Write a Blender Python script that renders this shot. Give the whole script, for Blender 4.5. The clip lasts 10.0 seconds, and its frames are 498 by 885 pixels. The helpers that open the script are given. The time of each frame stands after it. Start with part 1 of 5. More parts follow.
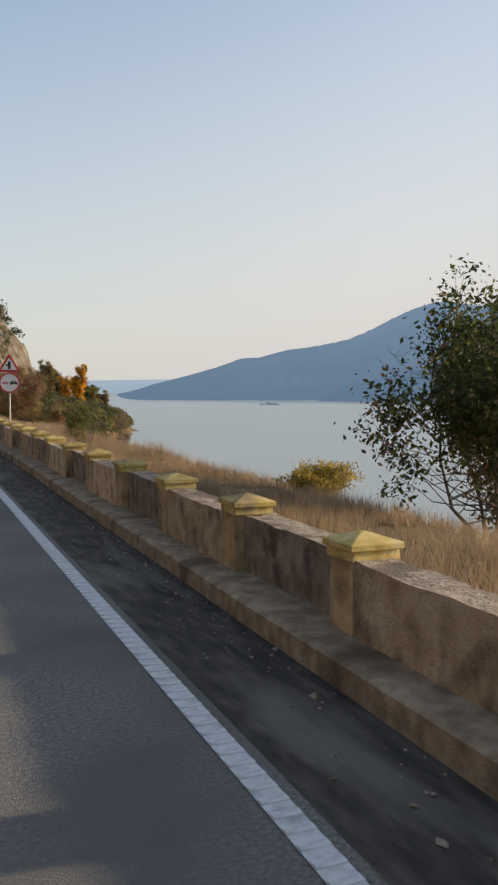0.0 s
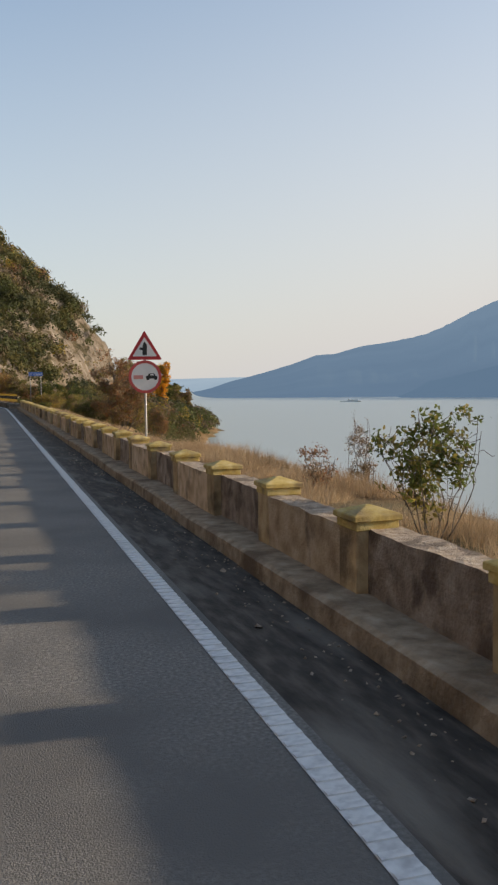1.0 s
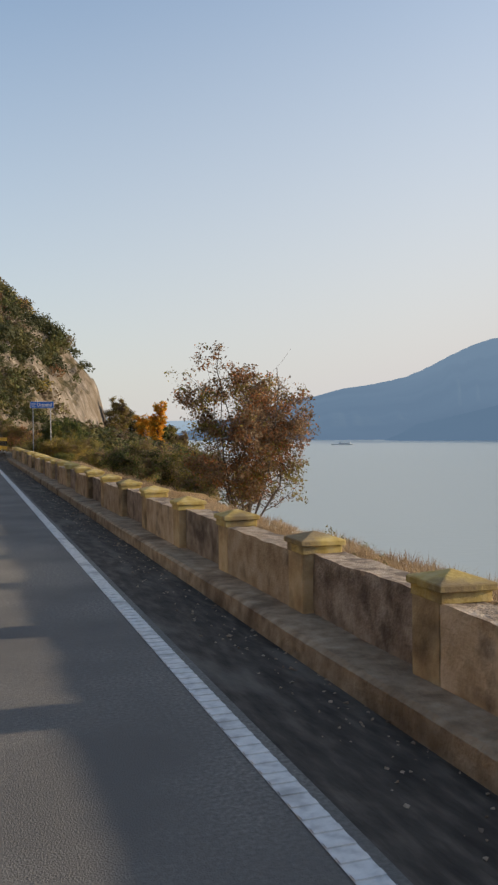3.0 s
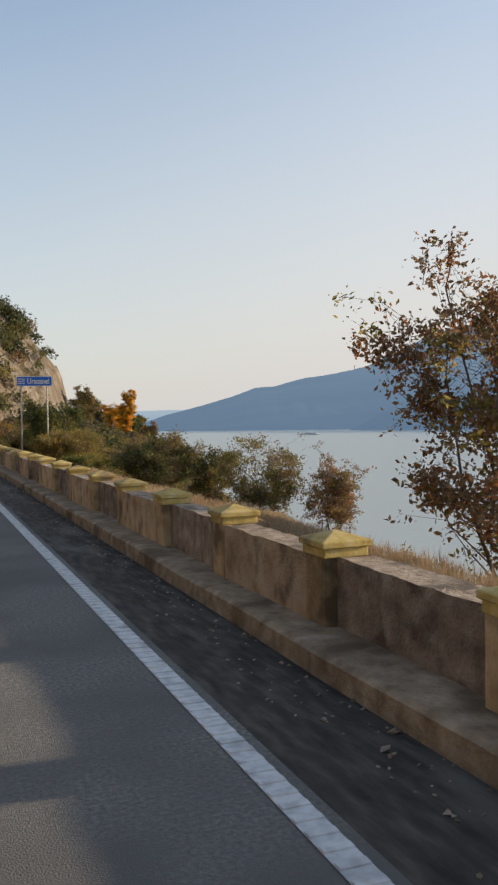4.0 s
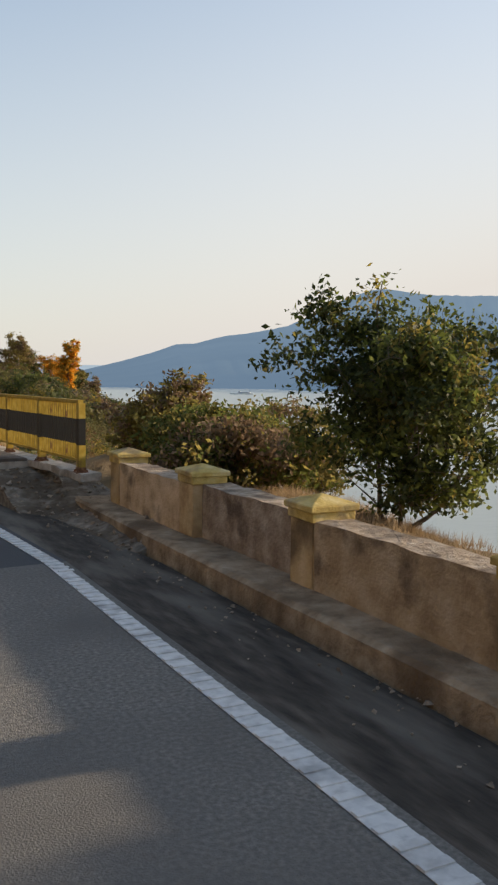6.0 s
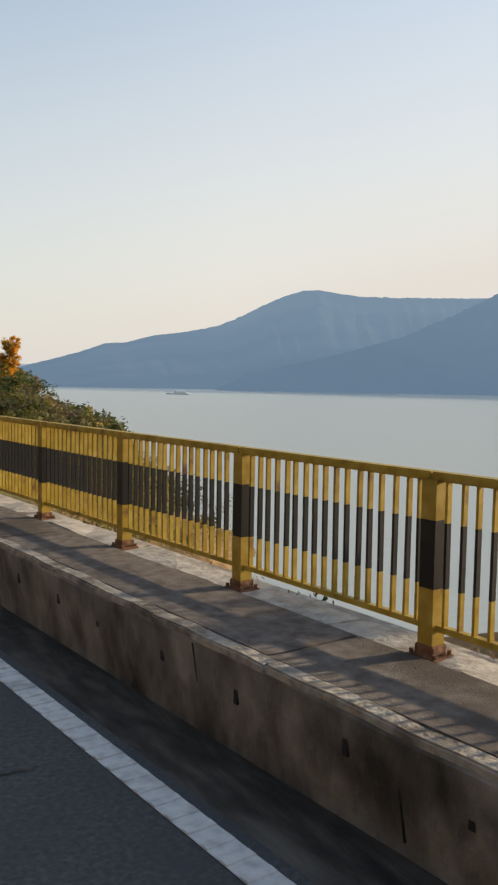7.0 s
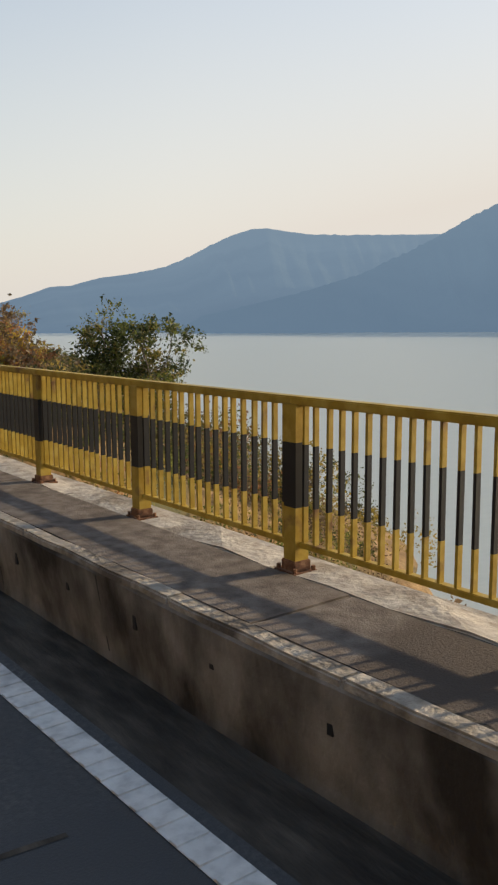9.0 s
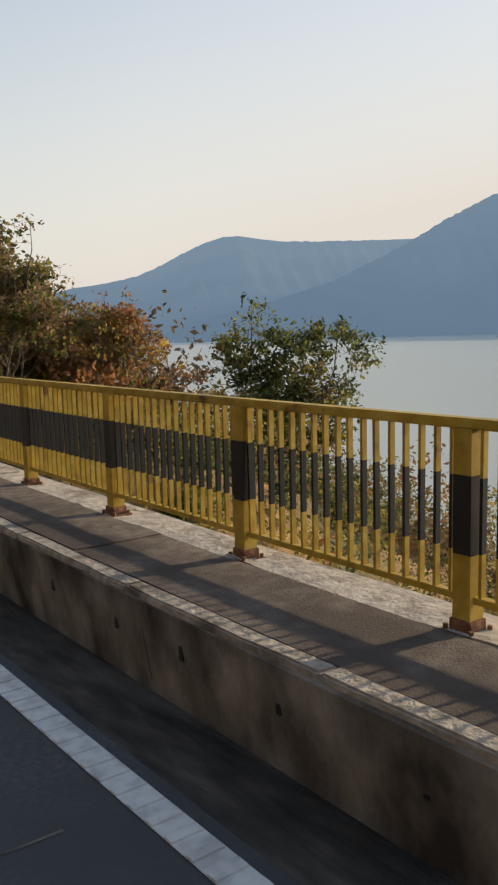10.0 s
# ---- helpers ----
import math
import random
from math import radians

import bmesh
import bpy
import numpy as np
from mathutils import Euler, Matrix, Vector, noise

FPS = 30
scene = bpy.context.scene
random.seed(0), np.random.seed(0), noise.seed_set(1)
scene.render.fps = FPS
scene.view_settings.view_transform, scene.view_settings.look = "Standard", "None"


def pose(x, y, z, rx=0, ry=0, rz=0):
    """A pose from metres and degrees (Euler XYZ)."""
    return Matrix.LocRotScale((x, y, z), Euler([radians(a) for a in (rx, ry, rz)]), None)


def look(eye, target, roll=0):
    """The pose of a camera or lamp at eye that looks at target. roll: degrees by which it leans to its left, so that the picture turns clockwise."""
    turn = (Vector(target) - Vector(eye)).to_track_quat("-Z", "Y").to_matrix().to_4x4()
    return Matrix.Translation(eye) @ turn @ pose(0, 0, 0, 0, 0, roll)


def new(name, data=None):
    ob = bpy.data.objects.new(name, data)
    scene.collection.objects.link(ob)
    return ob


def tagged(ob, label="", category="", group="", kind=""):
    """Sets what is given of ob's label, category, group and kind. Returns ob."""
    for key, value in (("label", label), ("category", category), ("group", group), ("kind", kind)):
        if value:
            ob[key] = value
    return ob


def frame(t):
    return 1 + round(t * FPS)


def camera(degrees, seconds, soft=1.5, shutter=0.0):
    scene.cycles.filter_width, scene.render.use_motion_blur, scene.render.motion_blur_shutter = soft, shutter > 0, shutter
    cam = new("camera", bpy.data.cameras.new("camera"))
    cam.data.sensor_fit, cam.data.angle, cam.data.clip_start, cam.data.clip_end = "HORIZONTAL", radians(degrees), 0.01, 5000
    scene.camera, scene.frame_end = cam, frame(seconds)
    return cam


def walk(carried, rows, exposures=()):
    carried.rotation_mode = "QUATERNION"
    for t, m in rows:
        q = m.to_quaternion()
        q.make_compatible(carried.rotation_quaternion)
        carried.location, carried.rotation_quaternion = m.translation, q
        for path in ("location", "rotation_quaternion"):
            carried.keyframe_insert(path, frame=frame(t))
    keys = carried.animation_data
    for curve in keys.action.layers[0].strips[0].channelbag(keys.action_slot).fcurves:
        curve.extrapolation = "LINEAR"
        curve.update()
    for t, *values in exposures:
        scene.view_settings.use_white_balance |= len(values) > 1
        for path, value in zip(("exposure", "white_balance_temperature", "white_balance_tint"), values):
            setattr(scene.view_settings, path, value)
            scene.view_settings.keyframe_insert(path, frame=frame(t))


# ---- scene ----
# The camera rides in a vehicle along a lakeside road and over a bridge.
S = 28.6                                       # how far the straight run reaches past 54 m
PIVOT, BEND = (0.4, 54.0 + S), radians(4.62)      # the bridge turns off to the left here
ROWS = [
    (0.0, 0.61, -29.39, 2.04, -3.59, -0.00, -21.88),
    (0.5, 0.58, -21.44, 2.04, -3.81, -0.07, -19.92),
    (1.0, 0.65, -12.47, 2.01, -3.74, -0.64, -16.90),
    (1.5, 0.62, -3.71, 2.00, -2.79, -0.31, -14.09),
    (2.0, 0.43, 5.37, 2.07, -1.97, 0.53, -12.87),
    (2.5, 0.49, 14.33, 2.00, -1.09, 0.05, -14.76),
    (3.0, 0.60, 23.08, 1.96, -0.88, -0.53, -18.55),
    (4.5, 0.48, 48.91, 1.89, -2.46, -0.65, -22.17),
    (5.0, 0.36, 58.22, 1.90, -3.62, -0.47, -24.12),
    (5.5, 0.27, 66.93, 1.90, -3.91, 0.19, -26.38),
    (6.8, -0.28, 85.24, 2.01, -4.96, 1.50, -28.19),
    (7.0, -0.32, 88.06, 2.05, -4.36, 0.91, -31.90),
    (7.5, -0.34, 93.14, 2.01, -7.99, 0.63, -34.80),
    (8.0, -0.78, 98.67, 2.00, -8.60, 0.50, -33.14),
    (8.5, -1.49, 104.59, 2.01, -8.05, 0.47, -32.94),
    (9.0, -1.75, 110.64, 1.99, -8.26, -0.32, -35.42),
    (9.5, -2.05, 116.63, 1.99, -8.23, -0.87, -37.67),
    (10.0, -2.15, 122.48, 2.00, -7.77, -1.46, -37.21),
]
cam = camera(32.77, 10.0, soft=2.4)
walk(cam, [(t, pose(x, y, z, 90 + p, 0, w) @ pose(0, 0, 0, 0, 0, r)) for t, x, y, z, p, r, w in ROWS],
     exposures=[(0.0, 0.84, 6850, 9), (3.0, 0.80, 6700, 9), (4.5, 0.91, 6900, 9), (5.5, 0.98, 7000, 9), (7.0, 0.97, 7150, 8), (10.0, 0.95, 7300, 9)])

# ---- light: a low sun over the water, square to the road ----
SUN_EL, SUN_AZ = radians(14.5), radians(98)
world = bpy.data.worlds.new("sky")
scene.world = world
world.use_nodes = True
wn = world.node_tree
sky = wn.nodes.new("ShaderNodeTexSky")
sky.sky_type, sky.sun_disc = "NISHITA", False
sky.sun_elevation, sky.sun_rotation = SUN_EL, SUN_AZ
sky.altitude, sky.air_density, sky.dust_density, sky.ozone_density = 100, 1.0, 0.4, 1.8
bg = wn.nodes["Background"]
dim = wn.nodes.new("ShaderNodeVectorMath")
dim.operation = "SCALE"
dim.inputs["Scale"].default_value = 0.14
wn.links.new(sky.outputs[0], dim.inputs[0])
up, xyz, thin = wn.nodes.new("ShaderNodeTexCoord"), wn.nodes.new("ShaderNodeSeparateXYZ"), wn.nodes.new("ShaderNodeMapRange")
thin.inputs["From Min"].default_value, thin.inputs["From Max"].default_value = 0.0, 0.45
thin.inputs["To Min"].default_value, thin.inputs["To Max"].default_value = 0.90, 0.15
haze = wn.nodes.new("ShaderNodeMix")               # pale warm haze that thins out with height
haze.data_type = "RGBA"
warm = wn.nodes.new("ShaderNodeMix")               # warmer and brighter on the sun's side
warm.data_type = "RGBA"
warm.inputs[6].default_value, warm.inputs[7].default_value = (0.298, 0.299, 0.312, 1), (0.388, 0.379, 0.380, 1)
side = wn.nodes.new("ShaderNodeMapRange")
side.inputs["From Min"].default_value, side.inputs["From Max"].default_value = -0.3, 0.5
wn.links.new(side.outputs[0], warm.inputs[0])
wn.links.new(warm.outputs[2], haze.inputs[7])
wn.links.new(up.outputs["Generated"], xyz.inputs[0])
wn.links.new(xyz.outputs["Z"], thin.inputs["Value"])
veil = wn.nodes.new("ShaderNodeMath")               # thicker towards the sun
veil.operation, veil.use_clamp = "MULTIPLY_ADD", True
veil.inputs[1].default_value = 0.42
wn.links.new(xyz.outputs["X"], veil.inputs[0])
wn.links.new(xyz.outputs["X"], side.inputs["Value"])
wn.links.new(thin.outputs[0], veil.inputs[2])
wn.links.new(veil.outputs[0], haze.inputs[0])
wn.links.new(dim.outputs[0], haze.inputs[6])
wn.links.new(haze.outputs[2], bg.inputs[0])
bg.inputs[1].default_value = 1.0
sun = new("sun", bpy.data.lights.new("sun", "SUN"))
sun.data.energy, sun.data.angle, sun.data.color = 3.1, radians(1.4), (1.0, 0.82, 0.60)
sun.matrix_world = look((0, 0, 0), (-math.sin(SUN_AZ) * math.cos(SUN_EL), -math.cos(SUN_AZ) * math.cos(SUN_EL), -math.sin(SUN_EL)))


# ---- materials ----
def mat(name, stops, scale=1.0, rough=0.8, metal=0.0, bump=0.0, bump_scale=None, detail=6.0, stain=None, stain_scale=0.2,
        stain_lo=0.5, stain_hi=0.7, vary=0.0, island=0.0, stretch=(1, 1, 1), spec=0.3, trans=0.0):
    """Noise-mixed colours, a second larger stain, fine relief, and a change of value per object or per leaf."""
    m = bpy.data.materials.new(name)
    m.use_nodes = True
    nt = m.node_tree
    n, l = nt.nodes, nt.links
    b = n["Principled BSDF"]
    b.inputs["Roughness"].default_value, b.inputs["Metallic"].default_value = rough, metal
    b.inputs["Specular IOR Level"].default_value = spec
    co = n.new("ShaderNodeTexCoord")
    mp = n.new("ShaderNodeMapping")
    mp.inputs["Scale"].default_value = stretch
    l.new(co.outputs["Object"], mp.inputs[0])
    if vary:
        oi = n.new("ShaderNodeObjectInfo")
        sh = n.new("ShaderNodeVectorMath")
        sh.operation = "SCALE"
        sh.inputs[0].default_value = (37.0, 17.0, 53.0)
        l.new(oi.outputs["Random"], sh.inputs["Scale"])
        ad = n.new("ShaderNodeVectorMath")
        l.new(mp.outputs[0], ad.inputs[0])
        l.new(sh.outputs[0], ad.inputs[1])
        vec = ad.outputs[0]
    else:
        vec = mp.outputs[0]
    tx = n.new("ShaderNodeTexNoise")
    tx.inputs["Scale"].default_value, tx.inputs["Detail"].default_value = scale, detail
    l.new(vec, tx.inputs["Vector"])
    rp = n.new("ShaderNodeValToRGB")
    el = rp.color_ramp.elements
    while len(el) < len(stops):
        el.new(0.5)
    for i, c in enumerate(stops):
        el[i].position = 0.3 + 0.4 * i / max(1, len(stops) - 1)
        el[i].color = (*c, 1)
    l.new(tx.outputs["Fac"], rp.inputs[0])
    col = rp.outputs[0]
    if stain:
        t2 = n.new("ShaderNodeTexNoise")
        t2.inputs["Scale"].default_value, t2.inputs["Detail"].default_value = stain_scale, 5
        l.new(vec, t2.inputs["Vector"])
        mr = n.new("ShaderNodeMapRange")
        mr.inputs["From Min"].default_value, mr.inputs["From Max"].default_value = stain_lo, stain_hi
        l.new(t2.outputs["Fac"], mr.inputs["Value"])
        mx = n.new("ShaderNodeMix")
        mx.data_type = "RGBA"
        l.new(mr.outputs[0], mx.inputs[0])
        l.new(col, mx.inputs[6])
        mx.inputs[7].default_value = (*stain, 1)
        col = mx.outputs[2]
    if vary or island:
        hs = n.new("ShaderNodeHueSaturation")
        mr = n.new("ShaderNodeMapRange")
        amount = island or vary
        mr.inputs["To Min"].default_value, mr.inputs["To Max"].default_value = 1 - amount, 1 + amount
        if island:
            ge = n.new("ShaderNodeNewGeometry")
            l.new(ge.outputs["Random Per Island"], mr.inputs["Value"])
        else:
            l.new(oi.outputs["Random"], mr.inputs["Value"])
        l.new(mr.outputs[0], hs.inputs["Value"])
        l.new(col, hs.inputs["Color"])
        col = hs.outputs[0]
    l.new(col, b.inputs["Base Color"])
    if bump:
        t3 = n.new("ShaderNodeTexNoise")
        t3.inputs["Scale"].default_value, t3.inputs["Detail"].default_value = bump_scale or scale * 3, 8
        l.new(vec, t3.inputs["Vector"])
        bp = n.new("ShaderNodeBump")
        bp.inputs["Strength"].default_value, bp.inputs["Distance"].default_value = 1.0, bump
        l.new(t3.outputs["Fac"], bp.inputs["Height"])
        l.new(bp.outputs[0], b.inputs["Normal"])
    if trans:
        tr = n.new("ShaderNodeBsdfTranslucent")
        l.new(col, tr.inputs["Color"])
        ms = n.new("ShaderNodeMixShader")
        ms.inputs[0].default_value = trans
        l.new(b.outputs[0], ms.inputs[1])
        l.new(tr.outputs[0], ms.inputs[2])
        l.new(ms.outputs[0], n["Material Output"].inputs[0])
    return m


def plain(name, c, rough=0.5, metal=0.0, spec=0.5):
    return mat(name, [tuple(x * 0.92 for x in c), c], 6.0, rough, metal, spec=spec)


M = dict(
    asphalt=mat("asphalt", [(0.125, 0.118, 0.108), (0.185, 0.174, 0.158), (0.275, 0.256, 0.232)], 34, 0.9, bump=0.008, bump_scale=90, detail=9,
                stain=(0.14, 0.132, 0.122), stain_scale=0.5, stain_lo=0.42, stain_hi=0.62, spec=0.25),
    deck_asphalt=mat("deck_asphalt", [(0.052, 0.054, 0.057), (0.078, 0.08, 0.083), (0.115, 0.117, 0.118)], 30, 0.8, bump=0.007, bump_scale=80, detail=9,
                     stain=(0.062, 0.066, 0.072), stain_scale=0.7, stain_lo=0.42, stain_hi=0.62, spec=0.35),
    gutter=mat("gutter_dirt", [(0.036, 0.030, 0.025), (0.066, 0.055, 0.045), (0.12, 0.10, 0.08)], 9, 0.95, bump=0.014, bump_scale=34, detail=10,
               stain=(0.17, 0.15, 0.125), stain_scale=1.5, stain_lo=0.53, stain_hi=0.70, stretch=(1, 0.28, 1)),
    paint=mat("road_paint", [(0.50, 0.50, 0.50), (0.66, 0.66, 0.65), (0.74, 0.74, 0.73)], 12, 0.7, bump=0.003, bump_scale=70,
              stain=(0.36, 0.36, 0.36), stain_scale=2.5, stain_lo=0.56, stain_hi=0.72),
    ledge=mat("ledge_concrete", [(0.23, 0.165, 0.105), (0.37, 0.275, 0.18), (0.49, 0.385, 0.27)], 5.5, 0.92, bump=0.03, bump_scale=22, detail=10,
              stain=(0.17, 0.115, 0.07), stain_scale=1.1, stain_lo=0.52, stain_hi=0.66),
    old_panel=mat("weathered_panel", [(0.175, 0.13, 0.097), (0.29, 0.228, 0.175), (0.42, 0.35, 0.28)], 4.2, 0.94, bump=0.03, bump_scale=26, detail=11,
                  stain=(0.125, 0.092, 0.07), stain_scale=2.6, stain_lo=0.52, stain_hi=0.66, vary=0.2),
    plaster=mat("old_plaster", [(0.34, 0.235, 0.14), (0.52, 0.39, 0.25), (0.63, 0.505, 0.36)], 3.6, 0.93, bump=0.025, bump_scale=24, detail=11,
                stain=(0.18, 0.13, 0.088), stain_scale=2.3, stain_lo=0.55, stain_hi=0.70, vary=0.22),
    coping=mat("rough_stone_top", [(0.25, 0.185, 0.13), (0.40, 0.315, 0.235), (0.52, 0.43, 0.34)], 9, 0.95, bump=0.035, bump_scale=26,
               stain=(0.19, 0.145, 0.11), stain_scale=3.0, stain_lo=0.52, stain_hi=0.62, vary=0.1),
    pillar=mat("yellow_pillar", [(0.33, 0.22, 0.115), (0.49, 0.355, 0.195), (0.58, 0.45, 0.27)], 4.5, 0.9, bump=0.014, bump_scale=25, detail=10,
               stain=(0.17, 0.12, 0.07), stain_scale=1.8, stain_lo=0.5, stain_hi=0.66, vary=0.16),
    cap=mat("yellow_cap", [(0.42, 0.29, 0.085), (0.55, 0.41, 0.14), (0.62, 0.50, 0.25)], 7, 0.88, bump=0.01, bump_scale=30, detail=10,
            stain=(0.27, 0.20, 0.11), stain_scale=2.5, stain_lo=0.52, stain_hi=0.66, vary=0.18),
    grass=mat("dry_grass", [(0.27, 0.185, 0.11), (0.40, 0.29, 0.18), (0.54, 0.42, 0.28)], 0.6, 0.85, island=0.25, trans=0.4),
    grass_ground=mat("bank_earth", [(0.14, 0.085, 0.04), (0.23, 0.145, 0.065), (0.32, 0.21, 0.10)], 1.5, 0.95, bump=0.05, bump_scale=9,
                     stain=(0.09, 0.085, 0.04), stain_scale=0.12, stain_lo=0.5, stain_hi=0.62),
    rubble=mat("rubble_earth", [(0.12, 0.095, 0.07), (0.23, 0.19, 0.145), (0.36, 0.31, 0.25)], 7, 0.95, bump=0.05, bump_scale=14, detail=11,
               stain=(0.13, 0.10, 0.07), stain_scale=1.5, stain_lo=0.48, stain_hi=0.62),
    rock=mat("beige_rock", [(0.12, 0.10, 0.08), (0.21, 0.175, 0.14), (0.31, 0.265, 0.215)], 0.45, 0.95, bump=1.6, bump_scale=0.5, detail=10,
             stain=(0.16, 0.12, 0.085), stain_scale=0.12, stain_lo=0.5, stain_hi=0.62, stretch=(1, 1, 0.35)),
    slope=mat("hill_earth", [(0.035, 0.035, 0.016), (0.065, 0.055, 0.026), (0.11, 0.08, 0.042)], 0.25, 0.95, bump=0.4, bump_scale=0.8),
    rail_yellow=mat("yellow_paint_worn", [(0.33, 0.21, 0.024), (0.43, 0.29, 0.042), (0.50, 0.36, 0.08)], 9, 0.55, bump=0.002, bump_scale=60,
                    stain=(0.17, 0.085, 0.035), stain_scale=4, stain_lo=0.6, stain_hi=0.72, vary=0.1),
    rail_black=mat("black_paint_worn", [(0.012, 0.012, 0.013), (0.022, 0.022, 0.023)], 9, 0.5, stain=(0.05, 0.035, 0.025), stain_scale=5, stain_lo=0.62, stain_hi=0.75),
    kerb=mat("bridge_concrete", [(0.088, 0.081, 0.072), (0.195, 0.182, 0.163), (0.32, 0.30, 0.27)], 3.2, 0.92, bump=0.02, bump_scale=20, detail=10,
             stain=(0.05, 0.043, 0.036), stain_scale=1.7, stain_lo=0.48, stain_hi=0.64, stretch=(1, 1, 0.6)),
    kerb_edge=mat("chipped_edge", [(0.22, 0.19, 0.15), (0.36, 0.32, 0.27), (0.46, 0.42, 0.36)], 11, 0.9, bump=0.02, bump_scale=30,
                  stain=(0.14, 0.12, 0.10), stain_scale=2, stain_lo=0.52, stain_hi=0.62),
    path=mat("pavement_asphalt", [(0.10, 0.082, 0.07), (0.165, 0.138, 0.12), (0.23, 0.20, 0.175)], 9, 0.93, bump=0.005, bump_scale=85, detail=10,
             stain=(0.085, 0.068, 0.058), stain_scale=0.9, stain_lo=0.48, stain_hi=0.6),
    edge_strip=mat("pale_edge_concrete", [(0.30, 0.26, 0.22), (0.44, 0.40, 0.35), (0.55, 0.51, 0.45)], 8, 0.93, bump=0.014, bump_scale=20, detail=10,
                   stain=(0.26, 0.225, 0.185), stain_scale=1.8, stain_lo=0.55, stain_hi=0.65),
    bark=mat("bark", [(0.07, 0.057, 0.046), (0.15, 0.125, 0.10), (0.24, 0.205, 0.17)], 14, 0.95, bump=0.01, bump_scale=40, stretch=(1, 1, 0.2)),
    leaf_dark=mat("leaf_dark_green", [(0.032, 0.046, 0.016), (0.062, 0.08, 0.028), (0.10, 0.118, 0.044)], 1.2, 0.55, island=0.3, trans=0.5),
    leaf_green=mat("leaf_green", [(0.07, 0.09, 0.022), (0.13, 0.155, 0.04), (0.20, 0.22, 0.07)], 1.2, 0.6, island=0.35, trans=0.6),
    leaf_olive=mat("leaf_olive", [(0.15, 0.13, 0.035), (0.26, 0.215, 0.06), (0.36, 0.29, 0.10)], 1.2, 0.65, island=0.35, trans=0.6),
    leaf_yellow=mat("leaf_yellow", [(0.30, 0.205, 0.035), (0.45, 0.32, 0.055), (0.58, 0.43, 0.11)], 1.2, 0.65, island=0.3, trans=0.6),
    leaf_orange=mat("leaf_orange", [(0.66, 0.28, 0.025), (0.80, 0.40, 0.04), (0.84, 0.50, 0.08)], 0.6, 0.65, island=0.2, trans=0.5),
    wood_dark=mat("wood_dark_green", [(0.038, 0.042, 0.018), (0.066, 0.072, 0.03), (0.10, 0.10, 0.045)], 0.25, 0.7, island=0.12, trans=0.35),
    wood_olive=mat("wood_olive", [(0.085, 0.078, 0.027), (0.135, 0.12, 0.042), (0.19, 0.16, 0.062)], 0.25, 0.7, island=0.12, trans=0.4),
    wood_green=mat("wood_green", [(0.06, 0.07, 0.022), (0.10, 0.112, 0.036), (0.15, 0.155, 0.055)], 0.25, 0.7, island=0.12, trans=0.4),
    wood_rust=mat("wood_rust", [(0.12, 0.068, 0.034), (0.19, 0.105, 0.052), (0.26, 0.15, 0.078)], 0.25, 0.7, island=0.14, trans=0.4),
    wood_brown=mat("wood_brown", [(0.10, 0.074, 0.046), (0.165, 0.122, 0.076), (0.23, 0.175, 0.115)], 0.25, 0.7, island=0.14, trans=0.4),
    wood_yellow=mat("wood_yellow", [(0.22, 0.165, 0.034), (0.33, 0.245, 0.05), (0.43, 0.32, 0.085)], 0.25, 0.7, island=0.14, trans=0.45),
    leaf_rust=mat("leaf_rust", [(0.21, 0.09, 0.04), (0.34, 0.155, 0.068), (0.46, 0.24, 0.115)], 1.2, 0.7, island=0.35, trans=0.45),
    leaf_brown=mat("leaf_brown", [(0.145, 0.095, 0.055), (0.245, 0.165, 0.098), (0.35, 0.255, 0.165)], 1.2, 0.7, island=0.35, trans=0.4),
    white=plain("white_lacquer", (0.78, 0.78, 0.77), 0.25),
    truck_white=mat("dusty_white", [(0.52, 0.51, 0.49), (0.66, 0.65, 0.63)], 2.0, 0.5, stain=(0.40, 0.38, 0.36), stain_scale=0.8),
    dark=plain("dark_plastic", (0.018, 0.018, 0.02), 0.5),
    rubber=plain("rubber", (0.022, 0.022, 0.023), 0.85),
    car_glass=plain("tinted_glass", (0.012, 0.014, 0.016), 0.06),
    red_lamp=plain("red_lamp", (0.42, 0.012, 0.015), 0.2),
    rust=mat("rusty_steel", [(0.10, 0.05, 0.03), (0.19, 0.09, 0.05), (0.29, 0.16, 0.09)], 22, 0.85, bump=0.004, bump_scale=60),
    steel=mat("galvanised", [(0.30, 0.31, 0.32), (0.42, 0.43, 0.44)], 8, 0.5, 0.6),
    sign_white=plain("sign_white", (0.76, 0.76, 0.74), 0.55),
    sign_red=plain("sign_red", (0.46, 0.025, 0.03), 0.55),
    rim_red=plain("weathered_red", (0.50, 0.075, 0.07), 0.6),
    sign_pink=plain("faded_red", (0.62, 0.26, 0.24), 0.6),
    sign_black=plain("sign_black", (0.012, 0.014, 0.014), 0.55),
    sign_blue=plain("sign_blue", (0.012, 0.14, 0.56), 0.45),
    blue_stripe=plain("blue_stripe", (0.03, 0.08, 0.25), 0.4),
)


